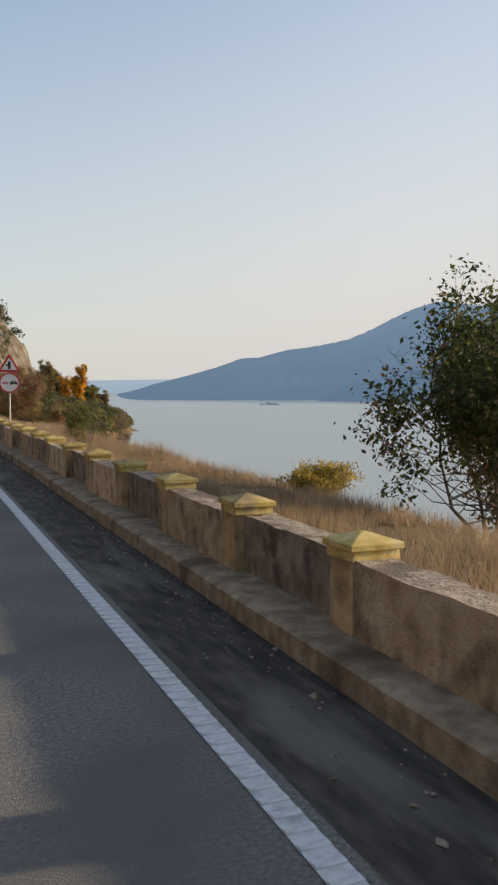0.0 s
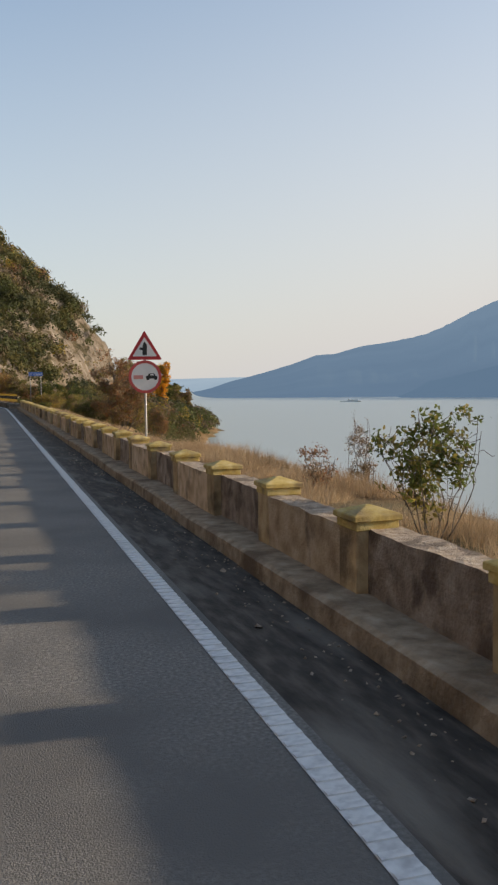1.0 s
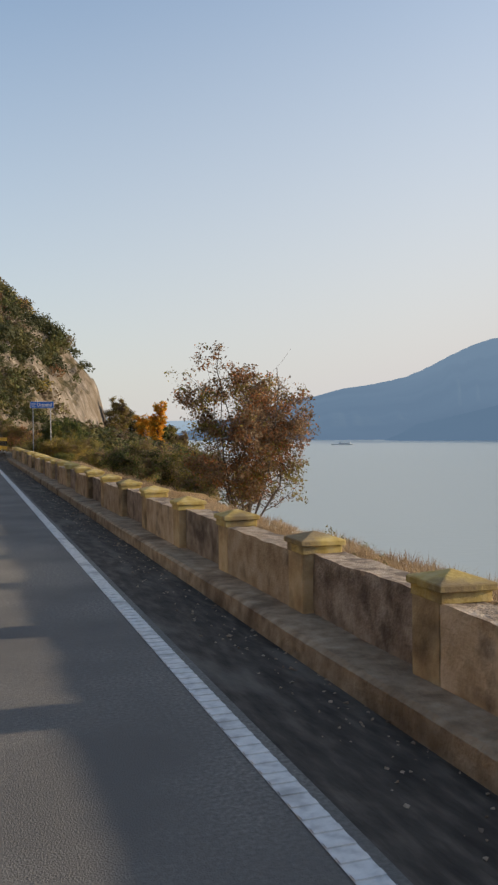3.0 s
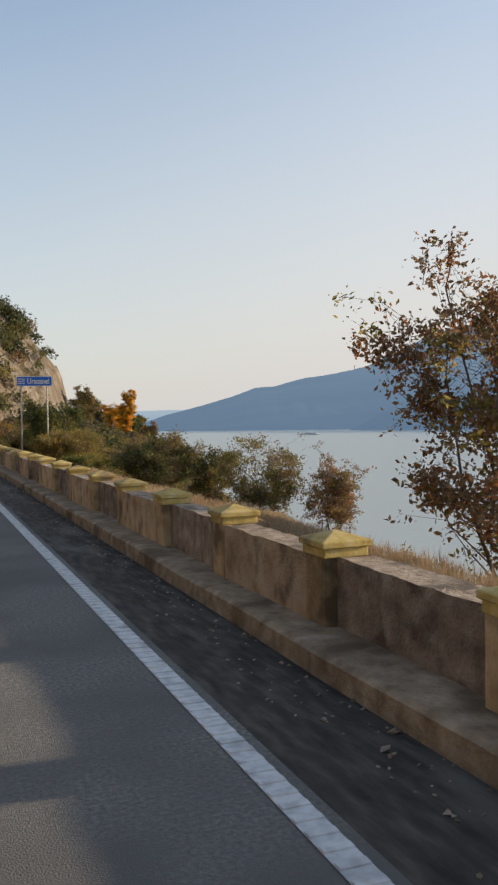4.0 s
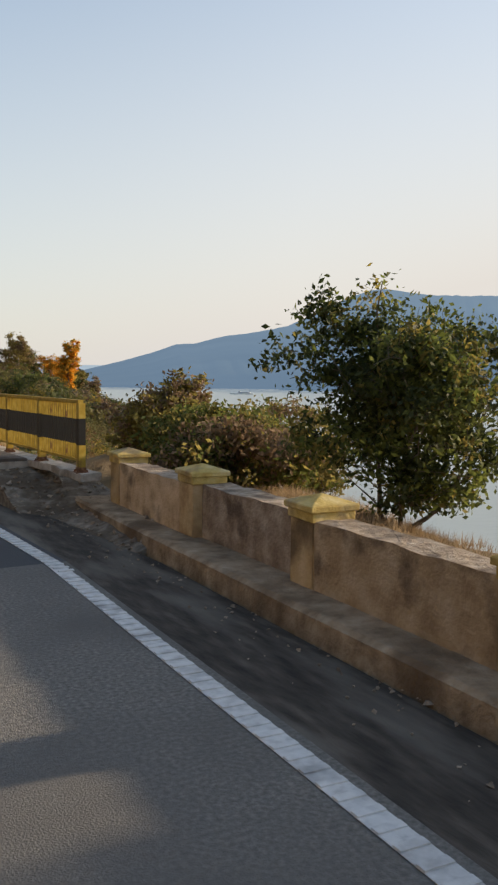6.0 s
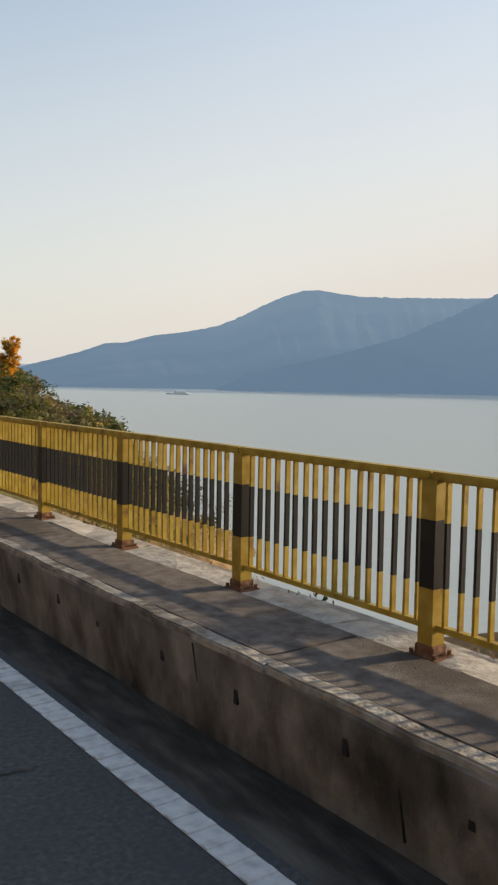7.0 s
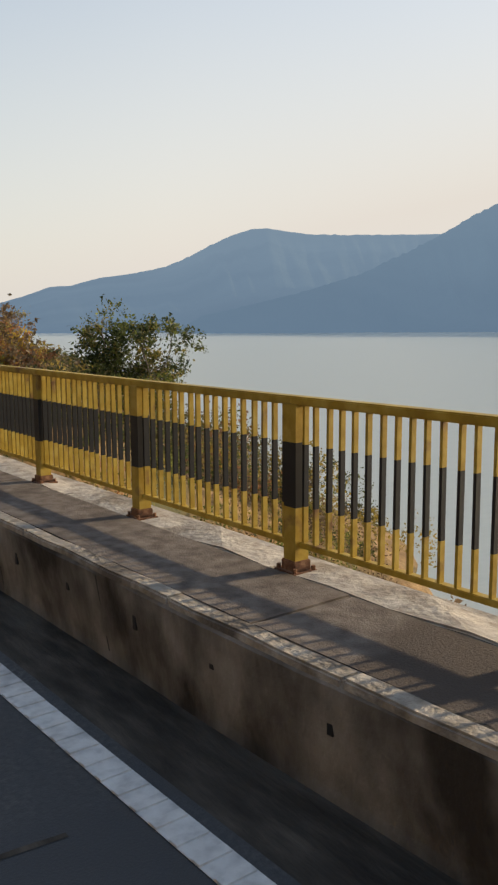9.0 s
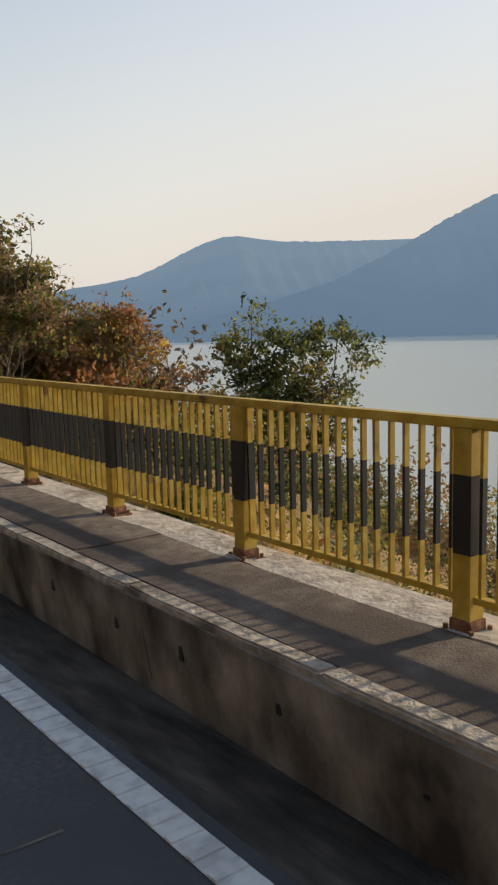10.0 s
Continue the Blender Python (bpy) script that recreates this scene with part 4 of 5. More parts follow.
    swap = r.rand(len(clump)) < 0.15
    clump[swap] = r.randint(0, len(leaves), swap.sum())
    raw("crown", verts, faces, [M[x] for x in leaves], th, index=clump.astype(np.int32))
    return th


def bank_z(x, y):
    return height(x, y) - 0.05


def put(x, y, tall, wide, leaves, top=None, **k):
    """Stands on the bank; top sets the height of its tip over the road instead of its own height."""
    z = bank_z(x, y)
    return tree((x, y, z), (top - z) if top is not None else tall, wide, leaves, **k)


put(10.4, -16.9, 0, 6.2, ["leaf_dark", "leaf_dark", "leaf_green", "leaf_brown"], top=4.1, density=0.95, leaf=0.058, seed=29, limbs=50, twigs=10, stems=5, airy=0.12, low=0.02, fan=0.25, gap=-0.01, lobes=0.4,
    label="tall airy lakeside tree with dark green foliage and thin limbs")
SHRUB = dict(name="shrub", category="shrub")
put(5.45, -3.9, 0, 1.9, ["leaf_olive", "leaf_green", "leaf_green"], top=1.75, density=0.3, leaf=0.036, seed=8, stems=8, airy=0.11, twigs=4, limbs=12, fan=0.5, gap=-0.05, **SHRUB,
    label="sparse pale green shrub with bare stems in dry grass")
put(9.05, 6.0, 0, 0.7, ["leaf_brown", "grass"], top=1.36, density=0.12, leaf=0.022, seed=18, stems=9, airy=0.3, low=0.12, limbs=14, **SHRUB,
    label="narrow dry brown stalks standing in the grass")
put(6.0, 1.0, 0, 0.7, ["leaf_rust", "grass"], top=1.0, density=0.1, leaf=0.022, seed=19, stems=7, airy=0.3, low=0.1, limbs=12, **SHRUB,
    label="small reddish brown sapling in the dry grass")
put(15.9, 1.7, 0, 3.8, ["leaf_olive", "leaf_yellow", "leaf_yellow", "leaf_olive"], top=-1.0, density=0.7, leaf=0.06, seed=9, stems=6, airy=0.2, limbs=24, fan=0.2, **SHRUB,
    label="low yellow-green shrub on the bank")
put(10.1, 51.7, 0, 5.6, ["leaf_brown", "leaf_rust", "leaf_brown", "leaf_olive"], top=5.0, density=0.6, leaf=0.058, seed=12, stems=7, airy=0.10, limbs=40, twigs=9, fan=0.22, low=0.02, gap=-0.12,
    label="thinly leaved autumn tree with reddish brown leaves and pale limbs")
put(12.1, 82.0, 0, 5.0, ["leaf_dark", "leaf_green", "leaf_brown", "leaf_olive", "leaf_brown"], top=1.5, density=0.7, leaf=0.06, seed=21, stems=8, airy=0.14, limbs=34, low=0.2, **SHRUB,
    label="rounded dark shrub with browning leaves on the bank")
put(14.6, 81.4, 0, 3.4, ["leaf_dark", "leaf_brown", "leaf_dark", "leaf_olive"], top=0.5, density=0.7, leaf=0.06, seed=22, stems=6, airy=0.16, limbs=26, low=0.15, **SHRUB,
    label="smaller brown-tinged shrub beside the dark shrub")
put(5.4, 67.6, 0, 1.3, ["leaf_green", "leaf_olive", "leaf_green"], top=0.85, density=0.25, leaf=0.03, seed=23, stems=6, airy=0.2, limbs=20, **SHRUB,
    label="low bright green shrub behind the parapet")
put(14.2, 73.4, 0, 4.8, ["leaf_olive", "leaf_green", "leaf_olive", "leaf_brown"], top=1.6, density=0.36, leaf=0.05, seed=24, stems=12, airy=0.09, limbs=24, twigs=8, fan=0.35, low=0.04, gap=-0.08, **SHRUB,
    label="open pale green shrub with many thin stems on the verge")
put(16.7, 71.8, 0, 3.5, ["leaf_brown", "leaf_olive", "leaf_brown", "leaf_rust"], top=0.9, density=0.4, leaf=0.05, seed=26, stems=9, airy=0.11, limbs=24, twigs=8, fan=0.3, low=0.04, gap=-0.1, **SHRUB,
    label="thin shrub with reddish autumn leaves beside the pale green shrub")
put(6.6, 82.9, 0, 3.3, ["leaf_dark", "leaf_green", "leaf_dark", "leaf_green", "leaf_olive"], top=3.15, density=0.95, leaf=0.048, seed=47, stems=3, airy=0.15, limbs=50, twigs=9, low=0.04, gap=-0.1, lobes=0.45,
    label="young dark green tree behind the parapet")
put(6.4, 88.0, 0, 3.4, ["leaf_olive", "leaf_green", "leaf_olive"], top=1.45, density=0.7, leaf=0.05, seed=35, stems=7, airy=0.16, low=0.05, **SHRUB,
    label="low olive green shrub behind the parapet")
put(6.0, 57.5 + S, 0, 3.2, ["leaf_olive", "leaf_green", "leaf_brown"], top=1.25, density=0.7, leaf=0.05, seed=37, stems=6, airy=0.17, low=0.05, **SHRUB,
    label="olive shrub at the end of the parapet")
put(6.35, 75.9, 0, 3.5, ["leaf_olive", "leaf_brown", "leaf_olive", "leaf_yellow", "leaf_olive"], top=1.65, density=0.7, leaf=0.034, seed=33, stems=11, airy=0.12, limbs=36, twigs=9, low=0.02, gap=-0.3, **SHRUB,
    label="dense olive and yellow autumn shrub under the river sign")
put(7.0, 92.0, 0, 2.6, ["leaf_brown", "leaf_olive", "leaf_brown", "leaf_olive"], top=2.0, density=0.5, leaf=0.06, seed=38, stems=8, airy=0.13, low=0.03, limbs=30, gap=-0.15, **SHRUB,
    label="tall brown and olive shrub on the bank by the bridge")
put(10.2, 92.0, 0, 3.4, ["leaf_olive", "leaf_green", "leaf_olive", "leaf_brown"], top=1.5, density=0.5, leaf=0.055, seed=39, stems=7, airy=0.14, low=0.03, limbs=28, gap=-0.15, **SHRUB,
    label="olive green shrub on the bank by the bridge")
put(66, 318, 0, 5.6, ["leaf_orange", "leaf_orange", "leaf_yellow"], top=12.2, density=1.3, leaf=0.17, seed=41, stems=1, airy=0.2, limbs=70, low=0.1, fan=-0.5, lobes=0.7,
    label="bright orange autumn poplar on the headland")
put(61.5, 319, 0, 8.5, ["leaf_orange", "leaf_orange", "leaf_yellow"], top=7.6, density=1.3, leaf=0.17, seed=42, stems=3, airy=0.2, limbs=60, low=0.1, fan=-0.2, lobes=0.8,
    label="orange autumn tree beside the poplar on the headland")
for x, y, wide, top, lv, s in ((55, 338, 9, 14.5, ["leaf_brown", "leaf_olive", "leaf_brown", "leaf_olive"], 81), (60, 346, 9, 10.5, ["leaf_olive", "leaf_dark", "leaf_brown"], 82),
                               (70, 338, 8, 6.5, ["leaf_dark", "leaf_green", "leaf_olive"], 83), (75.5, 343, 8, 4.0, ["leaf_brown", "leaf_dark", "leaf_olive"], 84),
                               (81, 348, 7, 1.6, ["leaf_brown", "leaf_olive", "leaf_brown"], 85)):
    put(x, y, 0, wide, lv, top=top, density=1.0, leaf=0.24, seed=s, stems=4, airy=0.24, limbs=36, low=0.12, lobes=0.6,
        label="brownish autumn tree on the headland slope" if lv[0] == "leaf_brown" else "dark leafy tree on the headland slope by the orange poplar")
put(15.2, 114.5 + S, 0, 5.6, ["leaf_dark", "leaf_green", "leaf_dark", "leaf_green", "leaf_olive"], top=2.9, density=0.5, leaf=0.085, seed=64, stems=4, airy=0.12, limbs=46, twigs=9, low=0.25, gap=-0.05, lobes=0.85,
    label="broad green tree rising from the bank below the bridge")
for k, (x, y, top, wide, lv, s) in enumerate([
        (7.6, 113, 3.0, 4.0, ["leaf_rust", "leaf_brown", "leaf_rust", "leaf_olive"], 51), (4.8, 112, 4.7, 3.8, ["leaf_brown", "leaf_olive", "leaf_green", "leaf_brown"], 52),
        (9.8, 114.5, 2.0, 3.4, ["leaf_rust", "leaf_brown", "leaf_yellow"], 53), (6.2, 115, 3.9, 4.2, ["leaf_olive", "leaf_green", "leaf_brown"], 54),
        (3.0, 112.5, 5.7, 3.8, ["leaf_brown", "leaf_olive", "leaf_rust", "leaf_yellow"], 55), (10.6, 118, 2.8, 3.6, ["leaf_olive", "leaf_brown"], 56)]):
    put(x, y + S, 0, wide, lv, top=top, density=0.4, leaf=0.065, seed=s, stems=7, airy=0.13, limbs=34, twigs=8, fan=0.3, gap=-0.15, lobes=0.8, name="shrub", category="shrub",
        label="rusty autumn brush on the slope past the bridge" if "leaf_rust" in lv else "dark leafy brush on the slope past the bridge")


def woods():
    """Scrub and trees of the hillside and the headland: crowns of loose leaf clumps on the slope."""
    r = np.random.RandomState(77)
    kinds = ["wood_dark", "wood_olive", "wood_green", "wood_rust", "wood_brown", "wood_yellow"]
    P, F, I = [], [], []
    base = 0
    placed = 0
    tries = 0
    while placed < 4500 and tries < 90000:
        tries += 1
        y = r.uniform(95, 420) + S
        x = r.uniform(-130, 95)
        d = foot_distance(x, y)
        z = height(x, y)
        q = past(y)
        green_gap = 203 < q < 258
        if 110 < d:
            continue
        if d > 5 or (d > 1.0 and green_gap):
            if not green_gap and (d < 8 and r.rand() < 0.85 or (q > 262 and d < 13 and r.rand() < 0.8)):
                continue
            if ripple(x, y, 0.06, 9) > 0.42 and r.rand() < 0.6:
                continue
            tall = r.uniform(3.0, 8.0)
        elif d < -2 and q > 112 and z > WATER + 0.5:
            px = 2.5 + (q - 104) * 0.16
            if x < px + 3.5:
                continue
            tall = r.uniform(1.5, 4.2) if q < 175 else r.uniform(2.5, 7.0)
        else:
            continue
        tone = ripple(x, y, 0.03, 4) + r.normal() * 0.25
        kind = 0 if tone < -0.12 else 1 if tone < 0.2 else 4 if tone < 0.5 else 3 if tone < 0.62 else 5
        if r.rand() < 0.2:
            kind = 2
        near = d < 0 and q < 165
        n = 300 if near else 110
        c = r.normal(size=(n, 3))
        c /= np.linalg.norm(c, axis=1)[:, None]
        c[:, 2] = np.where(c[:, 2] < -0.35, -c[:, 2], c[:, 2])
        side = c.copy()
        lump = 1 + 0.28 * np.sin(c[:, 0] * 4 + tries) * np.cos(c[:, 1] * 4 + tries) + 0.16 * np.sin(c[:, 2] * 9 + c[:, 0] * 7 + tries)
        c *= (r.uniform(0.55, 1.0, n)[:, None] ** 0.5) * lump[:, None]
        wide = r.uniform(0.42, 0.62)
        c = c * np.array([tall * wide, tall * wide, tall * 0.52]) + np.array([x, y, z + tall * 0.42])
        if near:
            v, f = leaf_quads(c, r.uniform(0.35, 0.9, n) * 0.16, r)
        else:
            v, f = leaf_quads(c, r.uniform(0.4, 1.0, n) * (0.16 + tall * 0.085), r, side)
        P.append(v)
        F.append(f + base)
        I.append(np.full(n, kind))
        base += len(v)
        placed += 1
    ob = raw("hillside_woods", np.concatenate(P), np.concatenate(F), [M[k] for k in kinds], index=np.concatenate(I).astype(np.int32))
    tagged(ob, "mixed autumn woods in green, olive and rust on the hillside", "woods", kind="stuff")


woods()


def grass():
    """Dry blades in tufts over the verge and the upper bank."""
    r = np.random.RandomState(5)
    n = 30000
    y = r.uniform(-36, 61 + S, n)
    x = 4.45 + np.abs(r.normal(0, 1.0, n)) ** 1.1 * 2.6
    P, F, base = [], [], 0
    for cx, cy in zip(x, y):
        bare = ripple(cx, cy, 0.35, 11)
        if bare < -0.28 or (cx < 4.9 and r.rand() < 0.5):
            continue
        z = height(cx, cy) - 0.03
        m = 11
        tall = r.uniform(0.15, 0.5) * (0.7 + 0.9 * max(0, bare + 0.2)) * (0.85 - 0.4 * float(smooth(9, 16, cy)))
        ang = r.uniform(0, 6.28, m)
        lean = r.uniform(0.1, 0.9, m) * tall
        rad = r.uniform(0, 0.10, m)
        bx, by = cx + np.cos(ang) * rad, cy + np.sin(ang) * rad
        tx, ty = bx + np.cos(ang) * lean, by + np.sin(ang) * lean
        w = r.uniform(0.003, 0.0075, m)
        sx, sy = -np.sin(ang) * w, np.cos(ang) * w
        h = tall * r.uniform(0.6, 1.1, m)
        P += list(np.stack([np.stack([bx - sx, by - sy, np.full(m, z)], 1), np.stack([bx + sx, by + sy, np.full(m, z)], 1),
                            np.stack([tx, ty, z + h], 1)], 1).reshape(-1, 3))
        F += [(base + 3 * i, base + 3 * i + 1, base + 3 * i + 2) for i in range(m)]
        base += 3 * m
    tagged(raw("dry_grass", P, F, M["grass"]), "tall dry straw-coloured grass along the verge", "grass", kind="stuff")


grass()


def brush():
    """Low scrub that covers the bank past the bridge, and weeds along its outer edge."""
    r = np.random.RandomState(61)
    kinds = ["leaf_brown", "leaf_olive", "leaf_rust", "leaf_dark", "leaf_green"]
    P, F, I, base = [], [], [], 0
    for k in range(1700):
        if k < 900:
            y = r.uniform(101, 145) + S
            x = 2.2 + (y - S - 104) * 0.16 + r.uniform(1.2, 25)
            z, tall, n, size = height(x, y), r.uniform(0.6, 2.3), 150, 0.085
            if z < WATER:
                continue
        else:
            p = bridge(3.62 + r.uniform(0, 0.12), r.uniform(8, 47))
            x, y, z, tall, n, size = p.x, p.y, 0.30, r.uniform(0.15, 0.35), 60, 0.025
        if k >= 960:
            y = r.uniform(-60, 60 + S)
            x = r.uniform(12.5, 34)
            z, tall, n, size = height(x, y), r.uniform(0.4, 1.3), 70, 0.10
            if z < WATER or ripple(x, y, 0.1, 3) < -0.1:
                continue
        q = r.normal(size=(n, 3))
        q /= np.linalg.norm(q, axis=1)[:, None]
        q *= r.uniform(0.2, 1.0, n)[:, None] ** 0.6
        q = q * tall * np.array([0.6, 0.6, 0.55]) * (1 + 0.3 * np.sin(q[:, :1] * 5 + k)) + np.array([x, y, z + tall * 0.35])
        v, f = leaf_quads(q, r.uniform(0.6, 1.3, n) * size, r)
        P.append(v)
        F.append(f + base)
        I.append(np.full(n, r.choice(5, p=[0.22, 0.26, 0.08, 0.2, 0.24])))
        base += len(v)
    ob = raw("brush", np.concatenate(P), np.concatenate(F), [M[k] for k in kinds], index=np.concatenate(I).astype(np.int32))
    tagged(ob, "low tangled autumn scrub on the bank and weeds along the bridge", "scrub", kind="stuff")


brush()


# ---- signs ----
def disc(r, y0, y1, x=0.0, z=0.0, n=40, r_in=0.0):
    b = bmesh.new()
    if not r_in:
        bmesh.ops.create_cone(b, cap_ends=True, segments=n, radius1=r, radius2=r, depth=abs(y1 - y0),
                              matrix=Matrix.Translation((x, (y0 + y1) / 2, z)) @ Matrix.Rotation(radians(90), 4, "X"))
        return b
    rings = [[b.verts.new((x + q * math.cos(2 * math.pi * i / n), y, z + q * math.sin(2 * math.pi * i / n))) for i in range(n)]
             for q, y in ((r, y0), (r_in, y0), (r_in, y1), (r, y1))]
    for k in range(4):
        for i in range(n):
            b.faces.new((rings[k][i], rings[k][(i + 1) % n], rings[(k + 1) % 4][(i + 1) % n], rings[(k + 1) % 4][i]))
    bmesh.ops.recalc_face_normals(b, faces=b.faces)
    return b


def rounded(points, r, n=5):
    """A closed outline with its corners rounded."""
    out = []
    m = len(points)
    for i in range(m):
        p0, p, p1 = (Vector(points[(i + k) % m]) for k in (-1, 0, 1))
        a, b = p + (p0 - p).normalized() * r, p + (p1 - p).normalized() * r
        for k in range(n + 1):
            u = k / n
            out.append(tuple((1 - u) ** 2 * a + 2 * u * (1 - u) * p + u * u * b))
    return out


def outline(points, y0, y1, bm=None):
    return prism(points, y0, y1, bm)


post = thing("traffic_sign", "warning triangle over a faded no-overtaking disc on a steel post", "traffic sign", at=pose(5.2, 13.4, -0.24, 0, 0, -7) @ Matrix.Scale(1.21, 4))
part("pole", rod((0, 0.035, 0), (0, 0.035, 3.22), 0.03, 0.03, 12), M["steel"], post, "grey steel pole")
zt, zb, half = 3.32, 2.58, 0.44
tri = part("warning_plate", outline(rounded([(-half, zb), (half, zb), (0, zt)], 0.05), -0.012, 0.0), M["sign_red"], post, "red-bordered warning triangle")
inner = [(-half * 0.70, zb + 0.085), (half * 0.70, zb + 0.085), (0, zt - 0.165)]
part("white_field", outline(rounded(inner, 0.03), -0.016, -0.011), M["sign_white"], tri)
part("junction_symbol", outline([(-0.055, zb + 0.12), (0.055, zb + 0.12), (0.06, zb + 0.38), (0.0, zb + 0.46), (-0.05, zb + 0.38), (-0.05, zb + 0.31), (-0.125, zb + 0.31), (-0.125, zb + 0.245), (-0.055, zb + 0.245)],
                              -0.020, -0.0155), M["sign_black"], tri, "black side-road symbol")
zc = 2.15
disk = part("round_plate", disc(0.415, -0.012, 0.0, z=zc), M["sign_white"], post, "round white plate")
part("red_rim", disc(0.415, -0.018, -0.0115, z=zc, r_in=0.345), M["rim_red"], disk)


def little_car(x, s):
    b = outline([(x - 0.11 * s, zc - 0.045), (x + 0.11 * s, zc - 0.045), (x + 0.115 * s, zc + 0.01), (x + 0.075 * s, zc + 0.03), (x + 0.055 * s, zc + 0.085), (x - 0.055 * s, zc + 0.085),
                 (x - 0.075 * s, zc + 0.03), (x - 0.115 * s, zc + 0.01)], -0.0165, -0.0115)
    box(x - 0.10 * s, x - 0.05 * s, -0.0165, -0.0115, zc - 0.08, zc - 0.045, 0, b)
    box(x + 0.05 * s, x + 0.10 * s, -0.0165, -0.0115, zc - 0.08, zc - 0.045, 0, b)
    return b


part("black_car_symbol", little_car(0.165, 1.3), M["sign_black"], disk, "black car symbol")
part("window_symbol", outline([(0.115, zc + 0.035), (0.225, zc + 0.035), (0.205, zc + 0.072), (0.135, zc + 0.072)], -0.0205, -0.0165), M["sign_white"], disk)
part("faded_symbol", box(-0.29, -0.05, -0.0165, -0.0115, zc - 0.055, zc + 0.04), M["sign_pink"], disk, "faded red car symbol")
for z in (2.0, 2.28, 2.75, 3.05):
    part("clamp", box(-0.045, 0.045, 0.0, 0.075, z, z + 0.035, 0.004), M["steel"], post)

river = thing("river_sign", "blue river name sign on two steel posts behind the parapet", "road sign", at=pose(5.03, 75.4, 0.38, 0, 0, -8) @ Matrix.Diagonal((1.02, 1, 1, 1)))
W, Z0, Z1 = 0.685, 2.98, 3.38
for x in (-0.52, 0.49):
    part("pole", rod((x, 0.04, -0.5), (x, 0.04, Z1 - 0.05), 0.028, 0.028, 12), M["steel"], river, "grey steel pole")
board = part("board", outline(rounded([(-W, Z0), (W, Z0), (W, Z1), (-W, Z1)], 0.03), -0.015, 0.0), M["sign_white"], river, "white-edged board")
part("blue_field", outline(rounded([(-W + 0.018, Z0 + 0.018), (W - 0.018, Z0 + 0.018), (W - 0.018, Z1 - 0.018), (-W + 0.018, Z1 - 0.018)], 0.025), -0.019, -0.0145), M["sign_blue"], board, "blue field")
for k in range(3):
    z = Z0 + 0.115 + 0.085 * k
    pts = [(-W + 0.05 + 0.018 * i, z + 0.007 * math.sin(i * 0.95)) for i in range(16)]
    part("wave", outline([(x, q - 0.014) for x, q in pts] + [(x, q + 0.014) for x, q in pts[::-1]], -0.023, -0.0185), M["sign_white"], board)
font = bpy.data.curves.new("name_text", "FONT")
font.body, font.size, font.extrude, font.align_x, font.offset = "Ursoanei", 0.30, 0.002, "LEFT", 0.006
tmp = new("name_text", font)
dg = bpy.context.evaluated_depsgraph_get()
letters = bpy.data.meshes.new_from_object(tmp.evaluated_get(dg))
bpy.data.objects.remove(tmp)
wide = max(v.co.x for v in letters.vertices)
letters.transform(Matrix.Diagonal((0.86 / wide, 1.04, 1, 1)))
letters.materials.clear()
letters.materials.append(M["sign_white"])
lo = new("lettering", letters)
lo.parent = board
lo.matrix_basis = pose(-W + 0.40, -0.022, Z0 + 0.10, 90, 0, 0)
tagged(lo, "white letters")


# ---- vehicles ----
def loft(stations, bm=None):
    """Closed half-outlines (x, z) at places along y, mirrored and skinned."""
    own = bm if bm is not None else bmesh.new()
    rings = []
    for y, half_outline in stations:
        ring = [(x, z) for x, z in half_outline] + [(-x, z) for x, z in half_outline[::-1]]
        rings.append([own.verts.new((x, y, z)) for x, z in ring])
    for a, b in zip(rings, rings[1:]):
        n = len(a)
        for i in range(n):
            own.faces.new((a[i], a[(i + 1) % n], b[(i + 1) % n], b[i]))
    own.faces.new(rings[0])
    own.faces.new(rings[-1][::-1])
    bmesh.ops.recalc_face_normals(own, faces=own.faces)
    return own


def wheel(parent, x, y, r, w, rim_mat):
    o = part("wheel", disc(r, -w / 2, w / 2, n=28), M["rubber"], parent, "black tyre")
    o.matrix_basis = pose(x, y, r, 0, 0, 90)
    rim = part("rim", disc(r * 0.62, -w / 2 - 0.012, w / 2 + 0.012, n=20), rim_mat, o)
    for k in range(5):
        a = 2 * math.pi * k / 5
        sp = part("spoke", rod((0, 0, 0), (math.cos(a) * r * 0.55, 0, math.sin(a) * r * 0.55), 0.045, 0.03, 6), M["dark"], o)
        sp.matrix_basis = pose(0, (w / 2 + 0.014) * (1 if x < 0 else -1), 0)
    return o


